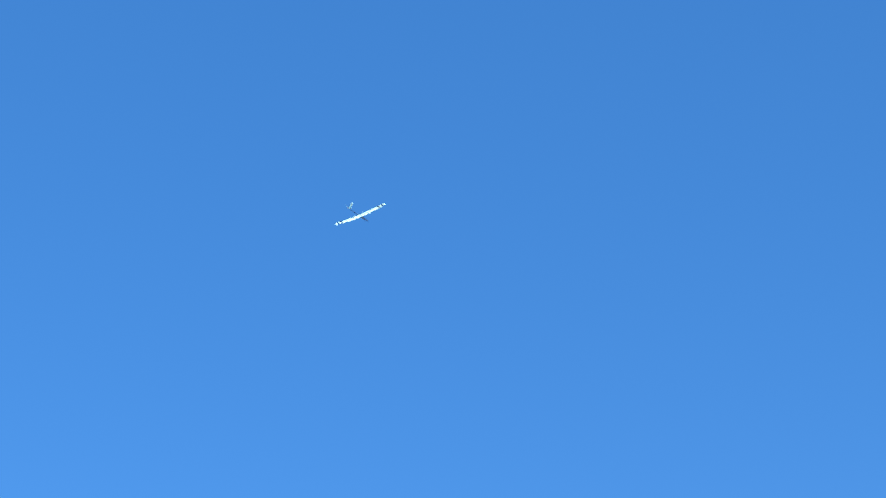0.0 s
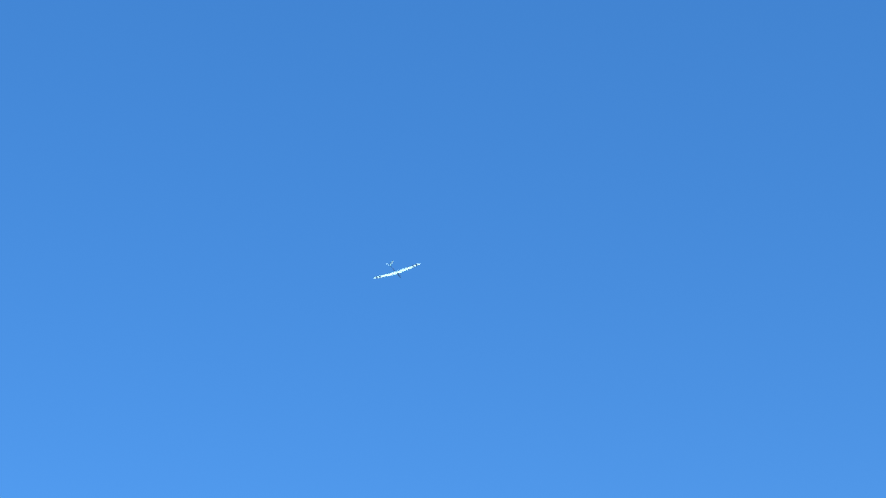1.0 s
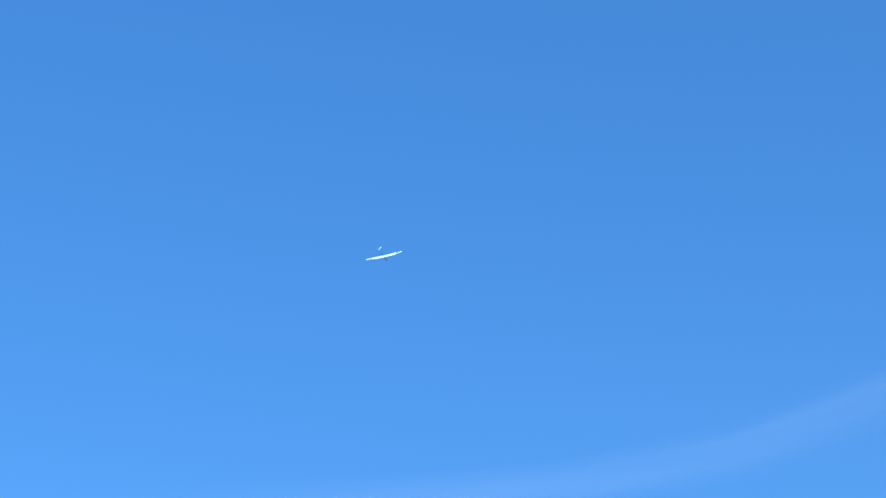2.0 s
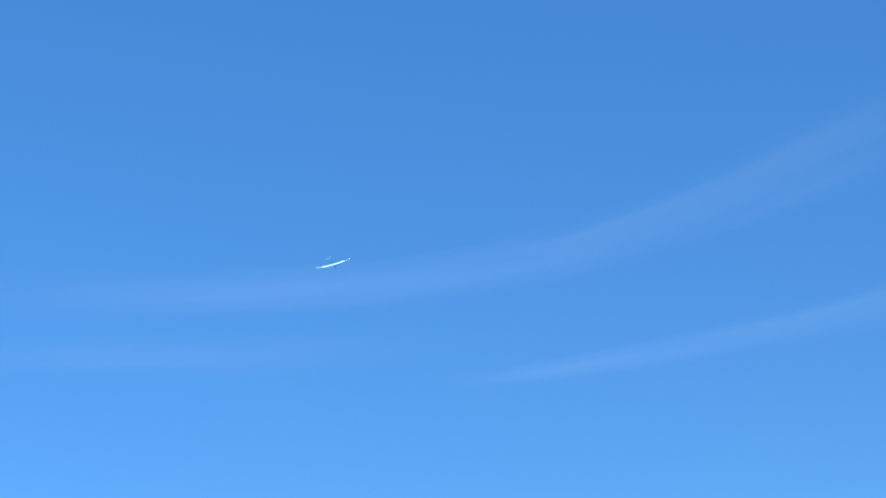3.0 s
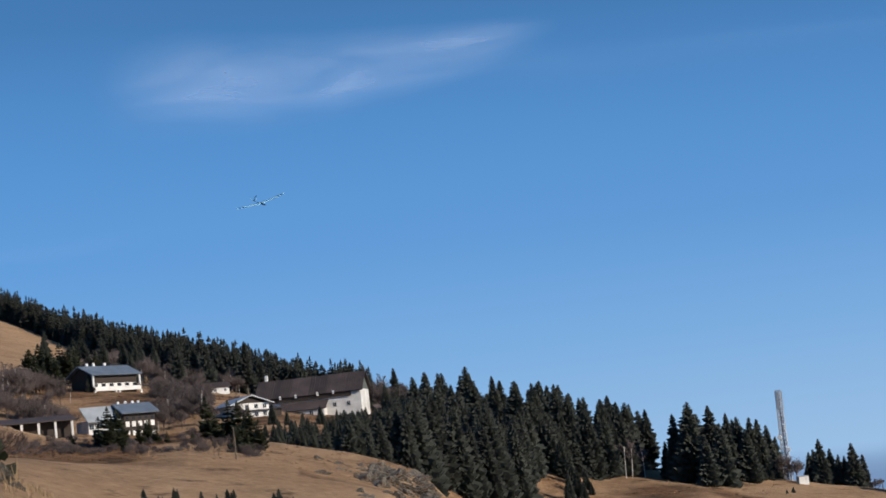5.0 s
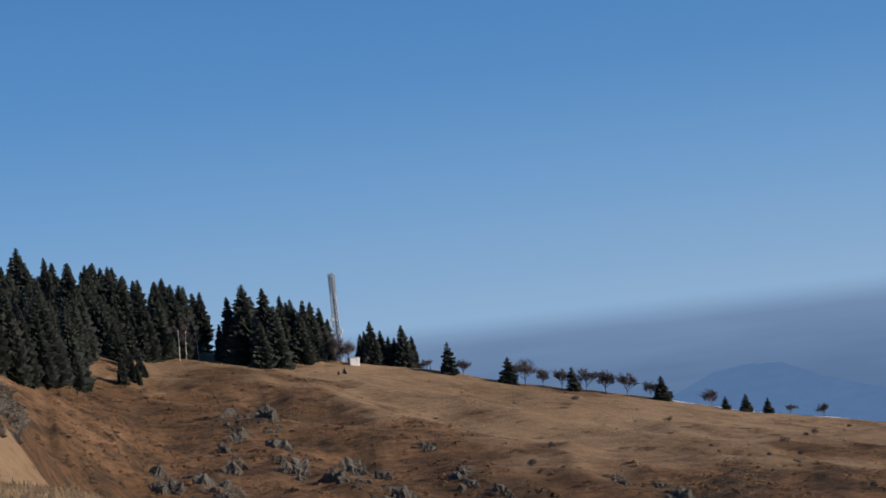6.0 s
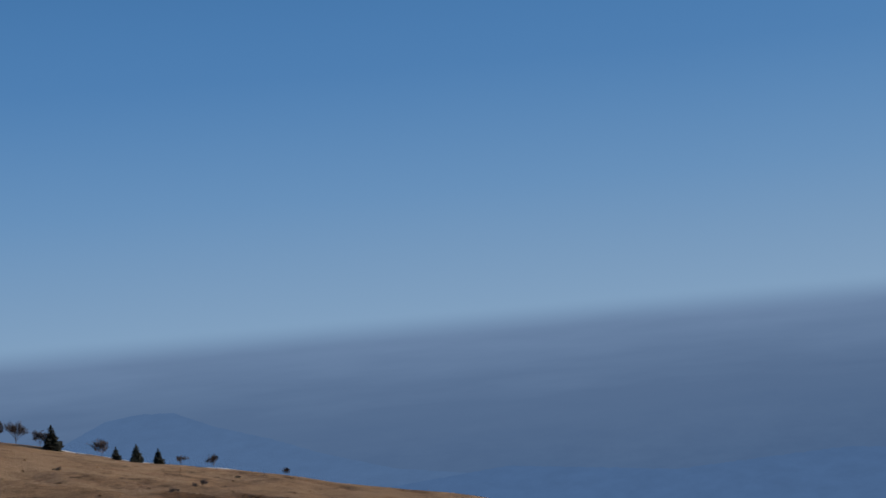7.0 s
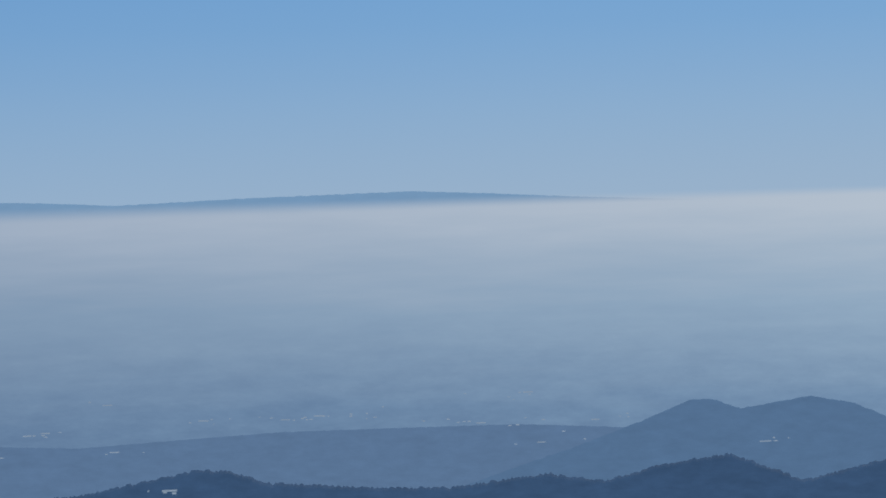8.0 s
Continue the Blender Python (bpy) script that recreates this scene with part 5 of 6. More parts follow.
def build_inn():
    h = house_at("inn", "low inn with white panels and blue-grey roof", -2.92, 560, 24, -0.4)
    L, D, H = 4.5, 5.0, 5.4
    part("wall", boxed(-L, L, -D, D, -3, H), M_WOOD, h)
    bm = bmesh.new()
    for s in (-1, 1):
        roof_slab(bm, -L - 1, L + 1, s * (D + 1.2), H - 0.5, 0, H + 2.4, 0.3)
    roof = part("roof", bm, M_ROOF_BLUE, h)
    for s in (-1, 1):
        seams(roof, -L - 1, L + 1, s * (D + 1.2), H - 0.5, 0, H + 2.4, 0.3, 14, M_ROOF_BLUE)
    bm = bmesh.new()
    gable_prism(bm, -L, L, -D, D, H, H + 2.3)
    part("gable", bm, M_WOOD, h)
    for x in np.linspace(-3.6, 3.7, 5):
        part("panel", boxed(x - 0.55, x + 0.55, -D - 0.12, -D - 0.02, 1.5, 2.9), M_WHITE, h, "white panel on the timber front")
        part("lower_panel", boxed(x - 0.45, x + 0.5, -D - 0.12, -D - 0.085, -1.1, 0.4), M_WHITE, h)
        window(h, x, 3.8, 1.0, 1.0, -D - 0.02, M_WOOD)
    part("apron", boxed(-L, L, -D - 0.08, -D - 0.02, -3, 0.1), M_WOOD, h)
    for x in (-3.4, -1.2, 0.9, 2.6):
        part("chimney", boxed(x - 0.3, x + 0.3, 0.5, 1.1, H + 1.2, H + 3.4, bevel=0.04), M_WHITE, h)
    # the long pale-roofed wing
    w = part("wing", boxed(-L - 9.5, -L - 0.02, -D + 2, D, -3, 4.0), M_OLD_WHITE, h)
    bm = bmesh.new()
    roof_slab(bm, -L - 10.2, -L - 1.05, -D + 0.6, 3.3, 0.8, H + 2.2, 0.25)
    part("wing_roof", bm, M_ROOF_PALE, w, "pale sheet roof of the wing")
    for x in np.linspace(-L - 8.6, -L - 2, 4):
        window(h, x, 2.2, 1.5, 1.5, -D + 2, M_WHITE)


def build_shed():
    h = house_at("long_shed", "long low dark shed with pale pillars", -5.75, 520, 10)
    part("wall", boxed(-11, 11, 0, 4, -3, 2.6), M_WOOD, h)
    bm = bmesh.new()
    roof_slab(bm, -11.8, 11.8, -3.2, 2.4, 4.5, 4.0, 0.25)
    part("roof", bm, M_ROOF_RUST, h)
    for x in np.linspace(-10.5, 10.5, 6):
        part("pillar", boxed(x - 0.28, x + 0.28, -2.9, -2.4, -3, 2.3), M_OLD_WHITE, h)
    part("notice_board", boxed(-6.2, -4.4, -2.6, -2.5, 0.7, 1.9), M_WHITE, h, "white board")


def build_lodge():
    h = house_at("lodge", "white lodge with rows of windows and pale roof", 0.12, 600, 20, 3.4)
    L, D, H = 5.4, 8.5, 6.6
    part("wall", boxed(-L, L, -D, D, -3, H), M_WHITE, h)
    # gable towards the hilltop: ridge along y
    q = Matrix.Rotation(radians(90), 4, "Z")
    bm = bmesh.new()
    gable_prism(bm, -D, D, -L, L, H, H + 2.0, q)
    part("gable", bm, M_WOOD, h)
    bm = bmesh.new()
    for s in (-1, 1):
        roof_slab(bm, -D - 1.2, D + 1.2, s * (L + 1.3), H - 0.5, 0, H + 2.1, 0.3)
    bmesh.ops.transform(bm, matrix=q, verts=bm.verts)
    part("roof", bm, M_ROOF_PALE, h)
    for z in (0.8, 3.3, 5.6):
        for x in (-4, -1.4, 1.4, 4):
            window(h, x, z, 1.3, 1.4, -D, M_OLD_WHITE)
        if z < 5:
            part("balcony", boxed(-L, L, -D - 1.1, -D - 0.02, z + 1.0, z + 1.25), M_WOOD, h, "dark wooden balcony")
    part("annexe", boxed(L, L + 4.5, -D + 2, D, -3, 4.6), M_WOOD, h, "dark timber annexe")
    bm = bmesh.new()
    roof_slab(bm, L, L + 5.4, -D + 1.2, 4.5, D, 6.3, 0.25)
    part("annexe_roof", bm, M_ROOF_RUST, h)


def build_barn():
    h = house_at("long_house", "long white house with rusty brown sheet roof", 2.15, 645, -12, 1.0)
    L, D, H = 16.5, 7.0, 6.9
    part("wall", boxed(-L, L, -D, D, -4, H), M_OLD_WHITE, h, "stained white wall")
    bm = bmesh.new()
    gable_prism(bm, -L, L, -D, D, H, H + 5.3)
    part("gable", bm, M_GREEN, h, "weathered green gable boards")
    bm = bmesh.new()
    roof_slab(bm, -L - 0.8, L + 0.9, D + 0.8, H - 0.6, 0, H + 5.4, 0.25)
    roof = part("roof", bm, M_ROOF_RUST, h)
    n = 6
    for i in range(n):
        bm = bmesh.new()
        x0, x1 = -L - 0.8 + (2 * L + 1.7) * i / n, -L - 0.8 + (2 * L + 1.7) * (i + 1) / n
        roof_slab(bm, x0, x1 - 0.04, -D - 0.9, H - 0.68, 0, H + 5.4 - 0.01 * (i % 2), 0.25)
        part("roof_sheet", bm, M_ROOF_RUST, h)
    seams(roof, -L - 0.8, L + 0.9, -D - 0.9, H - 0.68, 0, H + 5.4, 0.27, 44, M_ROOF_RUST)
    # shadowed gallery under the eaves and low lean-to roofs
    part("gallery", boxed(-L + 1, L - 3, -D - 0.5, -D - 0.02, 4.9, H - 0.5), M_WOOD, h, "dark gallery under the eaves")
    lean = part("lean_to", boxed(-8, 5.5, -D - 5.0, -D - 0.02, -4, 1.8), M_OLD_WHITE, h)
    bm = bmesh.new()
    roof_slab(bm, -9.0, 6.2, -D - 5.7, 1.6, -D - 0.05, 4.4, 0.22)
    part("lean_to_roof", bm, M_ROOF_RUST, lean)
    for x in (-6.5, -2.5, 1.5, 8.0, 12.5):
        window(h, x, 0.6 if x < 6 else 2.6, 1.3, 1.6, -D - (5.0 if x < 6 else 0), M_OLD_WHITE)
    part("chimney", boxed(-L + 1, -L + 1.9, 1.5, 2.4, H + 2, H + 7.6, bevel=0.05), M_WHITE, h, "white chimney stack")
    for x in (-9, -4, 3, 8):
        part("vent", boxed(x - 0.3, x + 0.3, -D - 1.0, -D - 0.6, H - 1.0, H + 0.1), M_WHITE, h)


def build_crest_hut():
    h = house_at("hill_hut", "small pale hut with a dark roof on the hill crest", -16.45, 1225, 20, 0.5)
    L, D, H = 5.2, 3.6, 2.8
    part("wall", boxed(-L, L, -D, D, -2, H), M_OLD_WHITE, h)
    bm = bmesh.new()
    gable_prism(bm, -L, L, -D, D, H, H + 2.3)
    part("gable", bm, M_OLD_WHITE, h)
    bm = bmesh.new()
    for s in (-1, 1):
        roof_slab(bm, -L - 0.7, L + 0.7, s * (D + 0.7), H - 0.45, 0, H + 3.3, 0.25)
    part("roof", bm, M_ROOF_RUST, h)
    for x in (-3, 0.2, 3.2):
        window(h, x, 1.4, 1.1, 1.2, -D, M_WOOD)


build_crest_hut()


def build_small_houses():
    for az, r, w, hgt, lab in ((-0.45, 722, 3.2, 2.6, "small white house at the wood's edge"), (4.15, 640, 3.6, 3.4, "small white annexe among bare trees")):
        h = house_at("cottage", lab, az, r, 10)
        part("wall", boxed(-w, w, -2.4, 2.4, -2, hgt), M_WHITE, h)
        bm = bmesh.new()
        for s in (-1, 1):
            roof_slab(bm, -w - 0.5, w + 0.5, s * 3.0, hgt - 0.3, 0, hgt + 1.5, 0.2)
        part("roof", bm, M_ROOF_RUST, h)
        for x in (-w * 0.55, w * 0.55):
            window(h, x, hgt * 0.5, 1.0, 1.1, -2.4, M_OLD_WHITE)


build_chalet()
build_inn()
build_shed()
build_lodge()
build_barn()
build_small_houses()


# ---- masts and poles ----
def lattice(thing, height, w0, w1, mat, bays):
    legs = [(-1, -1), (1, -1), (1, 1), (-1, 1)]
    for sx, sy in legs:
        part("leg", tubed((sx * w0, sy * w0, -1), (sx * w1, sy * w1, height), w0 * 0.15, w1 * 0.15, 6), mat, thing)
    for i in range(bays):
        a, b = i / bays, (i + 1) / bays
        wa, wb = w0 + (w1 - w0) * a, w0 + (w1 - w0) * b
        bm = bmesh.new()
        for q in range(4):
            (x, y), (u, v) = legs[q], legs[(q + 1) % 4]
            tube(bm, (x * wa, y * wa, height * a), (u * wb, v * wb, height * b), w0 * 0.075, w0 * 0.075, 4)
            tube(bm, (u * wa, v * wa, height * a), (x * wb, y * wb, height * b), w0 * 0.075, w0 * 0.075, 4)
            tube(bm, (x * wb, y * wb, height * b), (u * wb, v * wb, height * b), w0 * 0.075, w0 * 0.075, 4)
        part("brace", bm, mat, thing)


def build_mast():
    m = empty("radio_mast", Matrix.Translation(spot(15.05, 690, -0.2)) @ Matrix.Rotation(radians(-20), 4, "Z"))
    tagged(m, "tall galvanised lattice radio mast with antennas", "mast")
    lattice(m, 30.0, 1.25, 0.8, M_STEEL, 20)
    for z in (28.6, 26.6, 24.4):
        for a in range(3):
            c, s = math.cos(a * 2.09 + 0.4), math.sin(a * 2.09 + 0.4)
            part("panel_antenna", boxed(c * 1.1 - 0.24, c * 1.1 + 0.24, s * 1.1 - 0.2, s * 1.1 + 0.2, z - 1.0, z + 1.0, bevel=0.04), M_STEEL, m, "grey antenna panel")
    for z, x in ((14.4, -1.1), (10.2, 1.35)):
        bm = tubed((x, -1.3, z), (x, -1.8, z), 0.8, 0.7, 18)
        part("dish", bm, M_PANEL, m, "white dish antenna")
    for z in (12.6, 17.0, 20.5):
        part("drum", tubed((0.2, -0.7, z - 0.9), (0.2, -0.7, z + 0.9), 0.32, 0.32, 12), M_POLE, m, "dark antenna drum")
    part("ladder", boxed(-0.22, 0.22, 0.56, 0.62, 0, 29), M_POLE, m)
    bm = bmesh.new()
    for x in (-1.3, 1.3):
        box(bm, x - 0.05, x + 0.05, -1.2, 1.2, 15.4, 15.55)
        box(bm, x - 0.05, x + 0.05, -1.2, 1.2, 10.4, 10.55)
    box(bm, -1.4, 1.4, -1.25, -1.15, 15.4, 15.55)
    box(bm, -1.4, 1.4, 1.15, 1.25, 10.4, 10.55)
    part("platform", bm, M_STEEL, m)
    hut = empty("equipment_hut", Matrix.Translation(spot(15.43, 684, -0.2)) @ Matrix.Rotation(radians(5), 4, "Z"))
    tagged(hut, "small white equipment hut beside the mast", "hut")
    part("wall", boxed(-1.7, 1.7, -1.3, 1.3, -0.6, 2.5, bevel=0.04), M_WHITE, hut)
    bm = bmesh.new()
    roof_slab(bm, -1.9, 1.9, -1.5, 2.5, 1.5, 2.7, 0.12)
    part("roof", bm, M_ROOF_PALE, hut)
    part("door", boxed(0.3, 1.15, -1.36, -1.3, 0.2, 2.2), M_OLD_WHITE, hut)
    # slim aerial behind the bare trees, and posts along the ridge
    for az, r, hgt in ((5.36, 650, 9.0),):
        a = empty("aerial_mast", Matrix.Translation(spot(az, r, -0.2)))
        tagged(a, "slim pale aerial mast above the trees", "mast")
        lattice(a, hgt + 6, 0.3, 0.22, M_STEEL, 12)
        part("whip", tubed((0, 0, hgt + 6), (0, 0, hgt + 10), 0.05, 0.02, 5), M_STEEL, a)
    for i, (az, h) in enumerate(((17.35, 3.4), (17.55, 2.2), (17.2, 2.6))):
        p = empty("fence_post", Matrix.Translation(spot(az, 688, -0.3)))
        tagged(p, "weathered wooden post on the ridge", "post", group="posts on the ridge")
        part("shaft", tubed((0, 0, 0), (0.1, 0, h + 0.3), 0.14, 0.1, 7), M_BARK, p)
    # telegraph pole on the knoll
    p = empty("telegraph_pole", Matrix.Translation(spot(-0.15, 292, -0.4)))
    tagged(p, "thin grey wooden telegraph pole on the knoll", "pole")
    part("shaft", tubed((0, 0, 0), (-0.05, 0, 5.0), 0.12, 0.09, 8), M_BARK, p)
    # ski-lift pylons with floodlights
    for i, (az, el, r) in enumerate(((-10.2, 4.62, 520), (-12.55, 5.1, 560))):
        g = spot(az, r, -0.5)
        top = 1.6 + r * math.tan(radians(el)) - g.z
        p = empty("lift_pylon", Matrix.Translation(g) @ Matrix.Rotation(radians(12), 4, "Z"))
        tagged(p, "grey ski-lift pylon with a cross arm and floodlights", "pylon", group="ski-lift pylons")
        part("mast", tubed((0, 0, -1), (0, 0, top), 0.17, 0.12, 10), M_POLE, p)
        part("cross_arm", boxed(-1.9, 1.9, -0.2, 0.2, top - 0.1, top + 0.15, bevel=0.05), M_STEEL, p)
        for x in (-1.7, 1.7):
            part("sheave", boxed(x - 0.3, x + 0.3, -0.9, 0.9, top - 0.35, top - 0.1, bevel=0.05), M_STEEL, p)
        for z in (top - 2.2, top - 3.0):
            part("floodlight", boxed(1.2, 1.65, -0.4, 0.1, z - 0.25, z + 0.25, bevel=0.06), M_PANEL, p, "white floodlight")
        part("bracket", boxed(0, 1.4, -0.08, 0.08, top - 2.7, top - 2.55), M_STEEL, p)


build_mast()


# ---- windsock on its leaning pole ----
R_POLE = 26.0
POLE_TOP = EYE + R_POLE * way(-11.22, 12.46) / math.cos(radians(12.46))
POLE_LOW = EYE + R_POLE * way(-12.65, 5.29) / math.cos(radians(5.29))


def build_windsock():
    ax = (POLE_TOP - POLE_LOW).normalized()
    foot_z = ground_z(-13.1, R_POLE) - 0.4
    foot = POLE_LOW - ax * ((POLE_LOW.z - foot_z) / ax.z)
    ws = empty("windsock_pole", Matrix.Translation(foot))
    tagged(ws, "leaning dark pole with a white foot and torn windsock fittings", "pole")
    o = foot
    part("lower_pipe", tubed((0, 0, 0), POLE_LOW - o, 0.062, 0.06, 18), M_POLE_WHITE, ws, "white painted lower pipe", True)
    part("upper_pipe", tubed(POLE_LOW - o - ax * 0.03, POLE_TOP - o - ax * 0.17, 0.05, 0.032, 18), M_POLE, ws, "dark upper pipe", True)
    part("joint", tubed(POLE_LOW - o - ax * 0.06, POLE_LOW - o + ax * 0.05, 0.066, 0.06, 18), M_POLE, ws)
    part("white_sleeve", tubed(POLE_TOP - o - ax * 0.19, POLE_TOP - o - ax * 0.09, 0.041, 0.041, 16), M_POLE_WHITE, ws)
    part("collar", tubed(POLE_TOP - o - ax * 0.09, POLE_TOP - o - ax * 0.045, 0.034, 0.034, 16), M_BLACK, ws)
    part("cap", tubed(POLE_TOP - o - ax * 0.045, POLE_TOP - o + ax * 0.02, 0.022, 0.02, 14), M_BLACK, ws)
    tip = EYE + R_POLE * way(-10.12, 11.86) / math.cos(radians(11.86))
    top = POLE_TOP - ax * 0.03
    arm = part("arm", tubed(top - o, tip - o, 0.012, 0.006, 8), M_POLE_WHITE, ws, "thin white arm")
    d = (tip - top).normalized()
    up = Vector((0, 0, 1))
    for s in (-1, 1):
        bm = bmesh.new()
        bmesh.ops.create_uvsphere(bm, u_segments=10, v_segments=6, radius=0.015)
        bmesh.ops.translate(bm, vec=tip - o + Vector((0.02 * s, 0, 0.008 * s)), verts=bm.verts)
        part("knob", bm, M_PANEL, arm, smooth=True)
    bm = bmesh.new()
    c = top + (tip - top) * 0.78 - o
    pts = [c + Vector((0.03 * math.sin(q * 1.1), 0, -0.05 + 0.03 * q)) for q in range(5)]
    for a, b in zip(pts, pts[1:]):
        tube(bm, a, b, 0.004, 0.004, 5)
    part("loose_cord", bm, M_POLE_WHITE, arm)
    wire_end = EYE + R_POLE * way(-10.1, 12.42) / math.cos(radians(12.42))
    mid = top + (wire_end - top) * 0.3
    part("stay", tubed(top - o, mid - o, 0.008, 0.005, 6), M_POLE_WHITE, ws)
    part("wire", tubed(mid - o, wire_end - o, 0.003, 0.002, 6), M_POLE, ws)
    # torn mouth of the sock, caught on the pole
    tie = POLE_TOP - ax * 0.62 - o
    bm = bmesh.new()
    rows = []
    rng = random.Random(8)
    for i in range(9):
        u = i / 8
        base = tie + Vector((-0.055 - 0.035 * math.sin(u * 2.6), -0.05, -0.06 + 0.29 * u))
        wd = 0.055 * (1 - u) ** 0.5 + 0.014 + 0.04 * max(0, 1 - abs(u - 0.62) * 5)
        rows.append([bm.verts.new(base + Vector((-wd + 2 * wd * j / 6, -0.05 * math.sin(math.pi * j / 6) + rng.uniform(-0.012, 0.012), rng.uniform(-0.012, 0.012)))) for j in range(7)])
    for a, b in zip(rows, rows[1:]):
        for j in range(6):
            bm.faces.new((a[j], a[j + 1], b[j + 1], b[j]))
    bmesh.ops.solidify(bm, geom=bm.faces[:], thickness=0.006)
    flap = part("torn_flap", bm, M_CLOTH, ws, "torn pale cloth flap", True)
    bm = bmesh.new()
    tube(bm, tie + Vector((-0.09, -0.11, 0.02)), tie + Vector((-0.075, -0.12, 0.27)), 0.02, 0.008, 7)
    part("fold", bm, M_CLOTH, flap, "white fold", True)
    bm = bmesh.new()
    tube(bm, tie + Vector((-0.02, -0.06, -0.03)), tie + Vector((0.11, -0.08, 0.0)), 0.035, 0.016, 10)
    for v in bm.verts:
        v.co.z += 0.012 * math.sin(v.co.x * 50)
    part("knot", bm, M_CLOTH, ws, "knotted cloth end", True)
    part("cord", tubed(tie + Vector((0.10, -0.08, 0.0)), tie + Vector((0.16, -0.08, -0.07)), 0.005, 0.004, 5), M_BLACK, ws)
    part("halyard", tubed(tie + Vector((-0.045, -0.06, 0.22)), POLE_TOP - o - ax * 0.12 + Vector((-0.042, -0.02, 0)), 0.0015, 0.0015, 5), M_POLE_WHITE, ws)
    part("cleat", tubed(tie + ax * 0.23 + Vector((-0.07, 0, 0)), tie + ax * 0.2 + Vector((0.0, 0, 0)), 0.012, 0.012, 8), M_BLACK, ws)
    # the flying part of the sock, along -x from its tie
    sock = empty("windsock", Matrix.Translation(foot + tie + Vector((0, -0.03, -0.095))))
    tagged(sock, "tattered windsock with faded orange and white bands", "windsock")
    edges = [0.08, 0.17, 0.30, 0.42, 0.57, 0.71, 0.87]
    n = 20

    def radius(x):
        return 0.1 - 0.024 * (x - 0.1) / 0.76

    for i, (a, b) in enumerate(zip(edges, edges[1:])):
        bm = bmesh.new()
        rings = []
        for q in range(6):
            x = a + (b - a) * q / 5
            rr = radius(x) * (1 + 0.008 * math.sin(x * 41))
            rings.append([bm.verts.new((-x, rr * math.cos(t) * 0.9, rr * math.sin(t) * (0.88 + 0.035 * math.sin(3 * t + x * 20)) - 0.006 * math.sin(x * 9))) for t in [2 * math.pi * j / n for j in range(n)]])
        for p, q in zip(rings, rings[1:]):
            for j in range(n):
                bm.faces.new((p[j], p[(j + 1) % n], q[(j + 1) % n], q[j]))
        bmesh.ops.solidify(bm, geom=bm.faces[:], thickness=0.004)
        part("band", bm, M_CLOTH if i % 2 == 0 else M_CLOTH_TAN, sock, "white band" if i % 2 == 0 else "faded orange band", True)
    bm = bmesh.new()
    for z in (-0.06, 0.0, 0.06):
        tube(bm, (-0.10, 0, z), (0.0, -0.03, z * 0.2), 0.02, 0.008, 6)
    part("gathered_neck", bm, M_CLOTH, sock, "gathered white neck", True)
    return sock


SOCK = build_windsock()


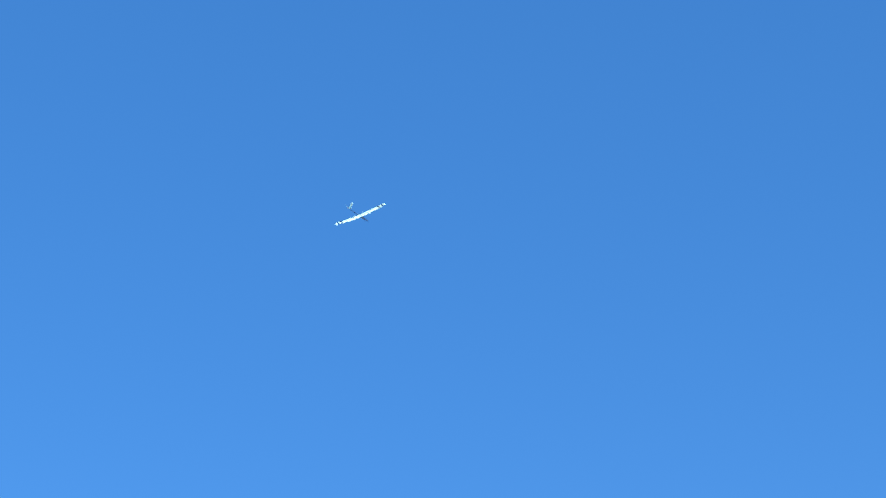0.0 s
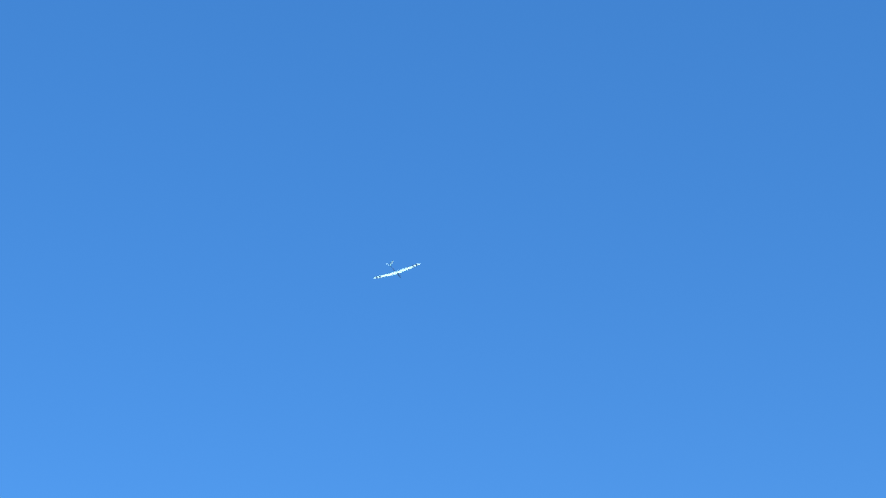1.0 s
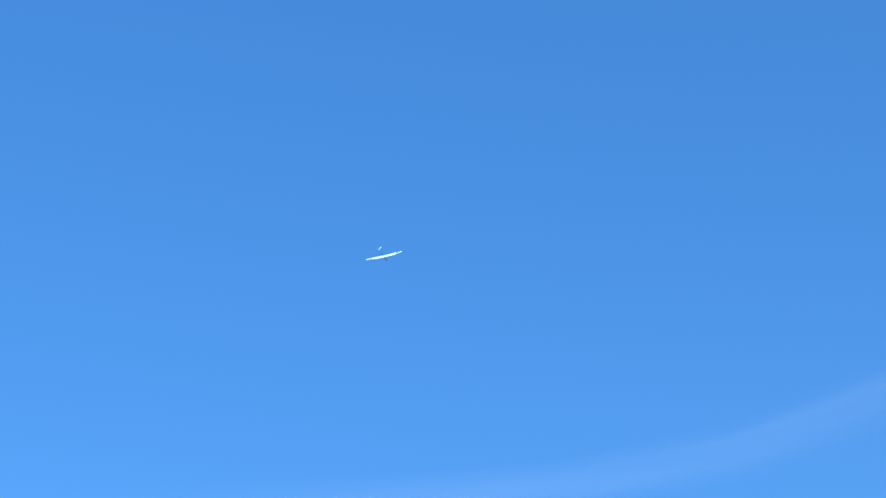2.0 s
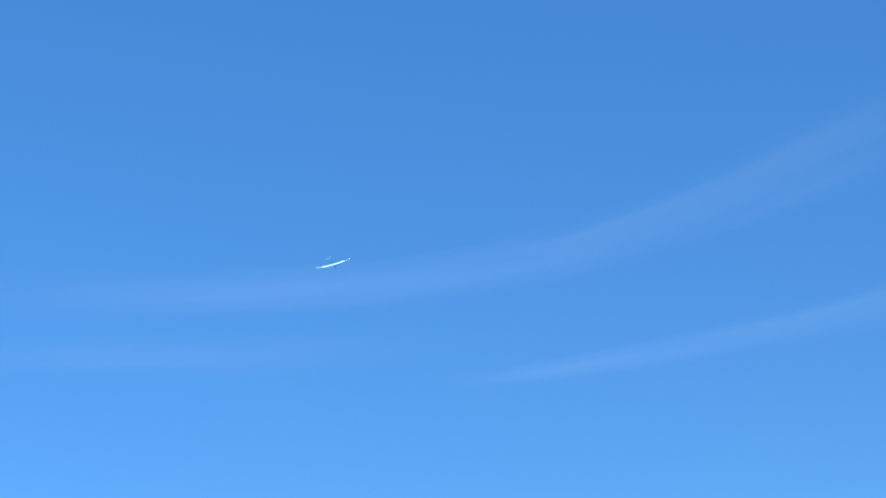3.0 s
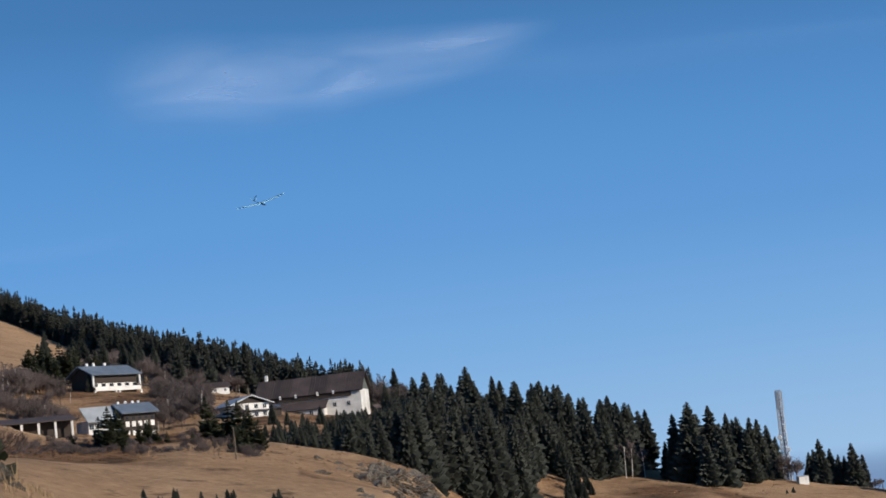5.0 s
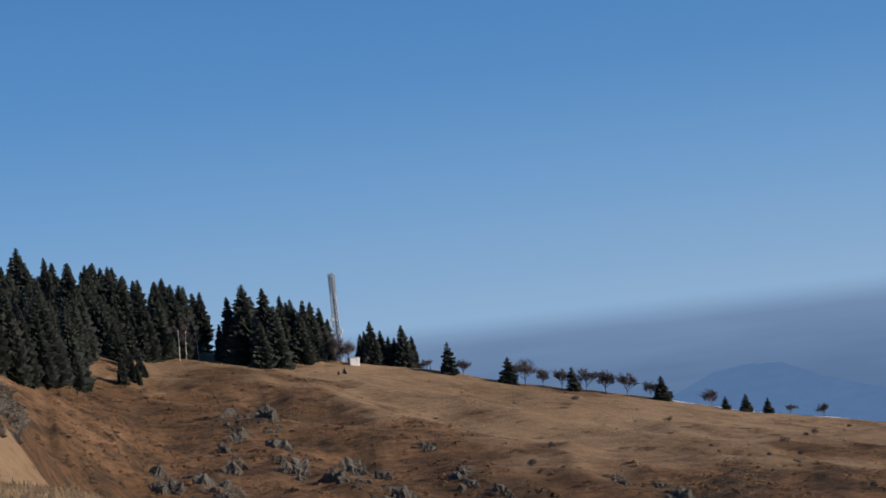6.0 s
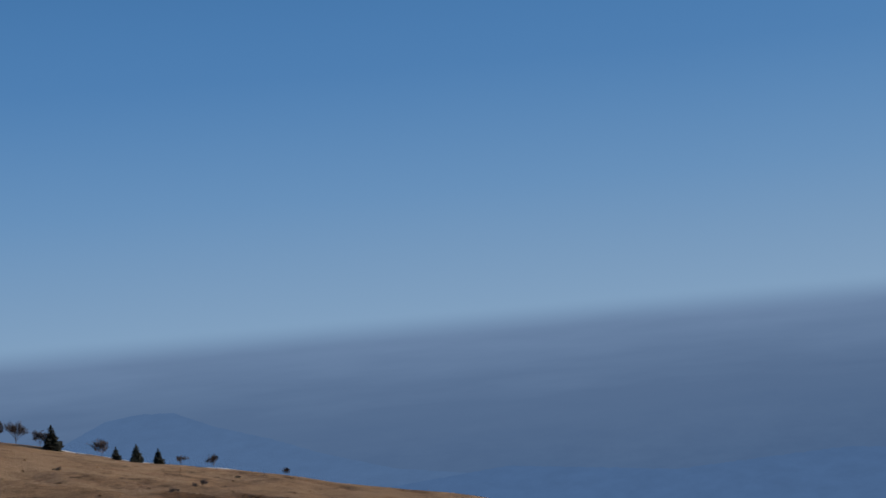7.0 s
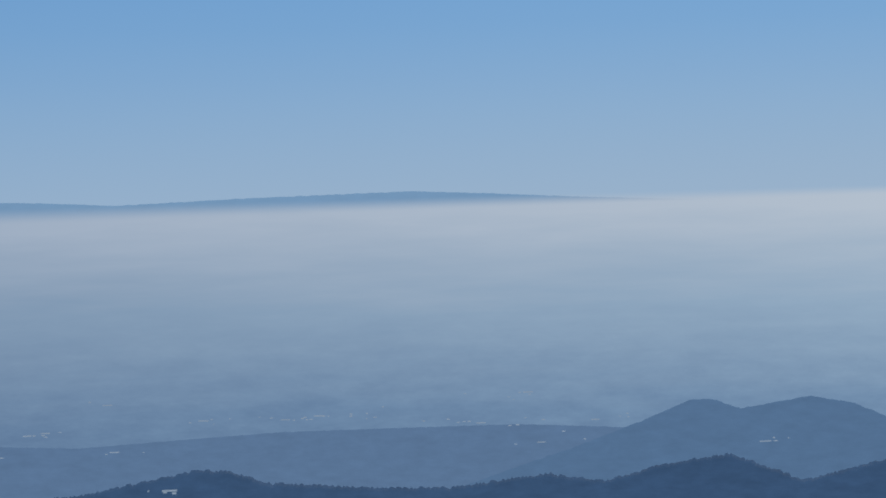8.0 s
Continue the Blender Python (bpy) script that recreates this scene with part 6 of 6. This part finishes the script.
# ---- the model glider ----
def build_glider():
    g = empty("model_glider")
    tagged(g, "white V-tail model glider with dark wing stripes, flying", "model aircraft")
    prof = [(1.0, 0.0), (0.75, 0.035), (0.45, 0.075), (0.2, 0.082), (0.06, 0.05), (0.0, 0.0), (0.06, -0.02), (0.3, -0.03), (0.7, -0.012)]

    def chord(s):
        return 0.295 * (1 - 0.28 * s - 0.30 * max(0, s - 0.55)) * (1 if s < 0.93 else max(0.25, math.sqrt(max(0.0, 1 - ((s - 0.93) / 0.075) ** 2))))

    def section(s, side, k=1.0):
        c = chord(s) * k
        z = 0.13 * s ** 1.7
        y0 = 0.075 - 0.02 * s
        return [Vector((side * 1.5 * s, y0 - c / k * 0.3 + c * 0.3 - c * x, z + c * h)) for x, h in prof]

    def skin(spans, side, k):
        bm = bmesh.new()
        rings = [[bm.verts.new(p) for p in section(s, side, k)] for s in spans]
        n = len(prof)
        for a, b in zip(rings, rings[1:]):
            for j in range(n):
                f = (a[j], b[j], b[(j + 1) % n], a[(j + 1) % n])
                bm.faces.new(f if side > 0 else f[::-1])
        for rg in (rings[0], rings[-1]):
            bm.faces.new(rg)
        bmesh.ops.recalc_face_normals(bm, faces=bm.faces[:])
        return bm

    for side in (-1, 1):
        wing = part("wing", skin(list(np.linspace(0, 0.93, 14)) + [0.955, 0.975, 0.99, 1.0], side, 1.0), M_WING, g, "white wing", True)
        for a, b in ((0.70, 0.765), (0.845, 0.898)):
            part("stripe", skin([a, (a + b) / 2, b], side, 1.14), M_CARBON, wing, "dark stripe", True)
    bm = bmesh.new()
    rows = [(0.62, 0.006), (0.58, 0.022), (0.45, 0.036), (0.25, 0.045), (0.05, 0.043), (-0.1, 0.034), (-0.25, 0.022), (-0.6, 0.016), (-1.0, 0.011), (-1.06, 0.006)]
    rings = [[bm.verts.new((0.8 * r * math.cos(t), y, -0.02 + r * 1.0 * math.sin(t) + 0.02 * max(0, -y))) for t in [2 * math.pi * j / 12 for j in range(12)]] for y, r in rows]
    for a, b in zip(rings, rings[1:]):
        for j in range(12):
            bm.faces.new((a[j], a[(j + 1) % 12], b[(j + 1) % 12], b[j]))
    bm.faces.new(rings[0])
    bm.faces.new(rings[-1][::-1])
    bmesh.ops.recalc_face_normals(bm, faces=bm.faces[:])
    part("fuselage", bm, M_CARBON, g, "slim dark carbon fuselage", True)
    for side in (-1, 1):
        bm = bmesh.new()
        rings = []
        for s in (0, 0.25, 0.5, 0.75, 0.93, 1.0):
            c = 0.19 * (1 - 0.35 * s) * (1 if s < 0.9 else 0.7)
            base = Vector((side * 0.23 * s, -0.93 - 0.05 * s, 0.01 + 0.26 * s))
            nrm = Vector((side * -0.75, 0, 0.66))
            rings.append([bm.verts.new(base + Vector((0, -c * x, 0)) + nrm * c * h * 0.7) for x, h in prof])
        n = len(prof)
        for a, b in zip(rings, rings[1:]):
            for j in range(n):
                bm.faces.new((a[j], b[j], b[(j + 1) % n], a[(j + 1) % n]))
        bm.faces.new(rings[0])
        bm.faces.new(rings[-1])
        bmesh.ops.recalc_face_normals(bm, faces=bm.faces[:])
        part("tail_fin", bm, M_WING, g, "white tail fin", True)
    return g


GLIDER = build_glider()


# ---- what moves ----
def attitude(x, y, z, heading, pitch, bank):
    """A pose from a place, a heading clockwise from +Y, a pitch (nose up) and a bank to the right."""
    return Matrix.Translation((x, y, z)) @ Matrix.Rotation(radians(-heading), 4, "Z") @ Matrix.Rotation(radians(pitch), 4, "X") @ Matrix.Rotation(radians(bank), 4, "Y")


def motions():
    flight = [
        (0.0, -28.39, 77.67, 58.03, 106.5, -48.5, 47.6),
        (0.5, -26.13, 81.44, 58.38, 117.4, -49.6, 42.0),
        (1.0, -31.94, 98.39, 64.35, 122.7, -54.1, 35.2),
        (1.5, -36.53, 114.70, 73.25, 120.8, -58.2, 32.4),
        (1.7, -37.72, 121.84, 74.55, 120.8, -58.5, 32.5),
        (2.8, -36.31, 150.23, 67.45, 132.5, -45.9, 25.2),
        (3.0, -33.75, 149.64, 62.17, 135.4, -43.5, 24.5),
        (3.5, -24.66, 141.66, 48.67, 140.1, -40.8, 21.6),
        (4.0, -15.76, 131.37, 36.10, 145.8, -35.4, 18.7),
        (4.5, -6.50, 121.67, 25.94, 154.6, -27.1, 15.9),
        (5.0, 2.41, 113.62, 18.53, 157.6, -17.1, 15.6),
        (5.2, 6.01, 109.06, 16.86, 160.2, -11.9, 15.9),
        (5.5, 12.50, 104.00, 16.20, 161.0, 2.0, 14.0),
        (5.8, 18.50, 98.00, 20.50, 163.0, 20.0, 8.0),
        (6.3, 25.00, 91.00, 36.00, 165.0, 45.0, 4.0),
        (7.0, 29.00, 83.00, 62.00, 166.0, 50.0, 0.0),
        (8.0, 33.00, 72.00, 88.00, 168.0, 30.0, 0.0),
    ]
    walk(GLIDER, [(t, attitude(*p)) for t, *p in flight])
    tie = SOCK.matrix_world.translation.copy()
    swing = [(0, 12, 6), (0.8, 4, -4), (1.6, 14, 8), (2.4, 2, -6), (3.0, -2, 4), (3.5, -4, 8), (3.75, 5, 0), (4.0, 10, -4), (4.25, 18, 2), (4.5, 28, 8), (5.0, 18, 2), (5.8, 6, -5), (6.6, 14, 4), (7.4, 4, -4), (8.0, 10, 3)]
    walk(SOCK, [(t, Matrix.Translation(tie) @ Matrix.Rotation(radians(11 + yaw), 4, "Z") @ Matrix.Rotation(radians(-droop), 4, "Y")) for t, droop, yaw in swing])


motions()
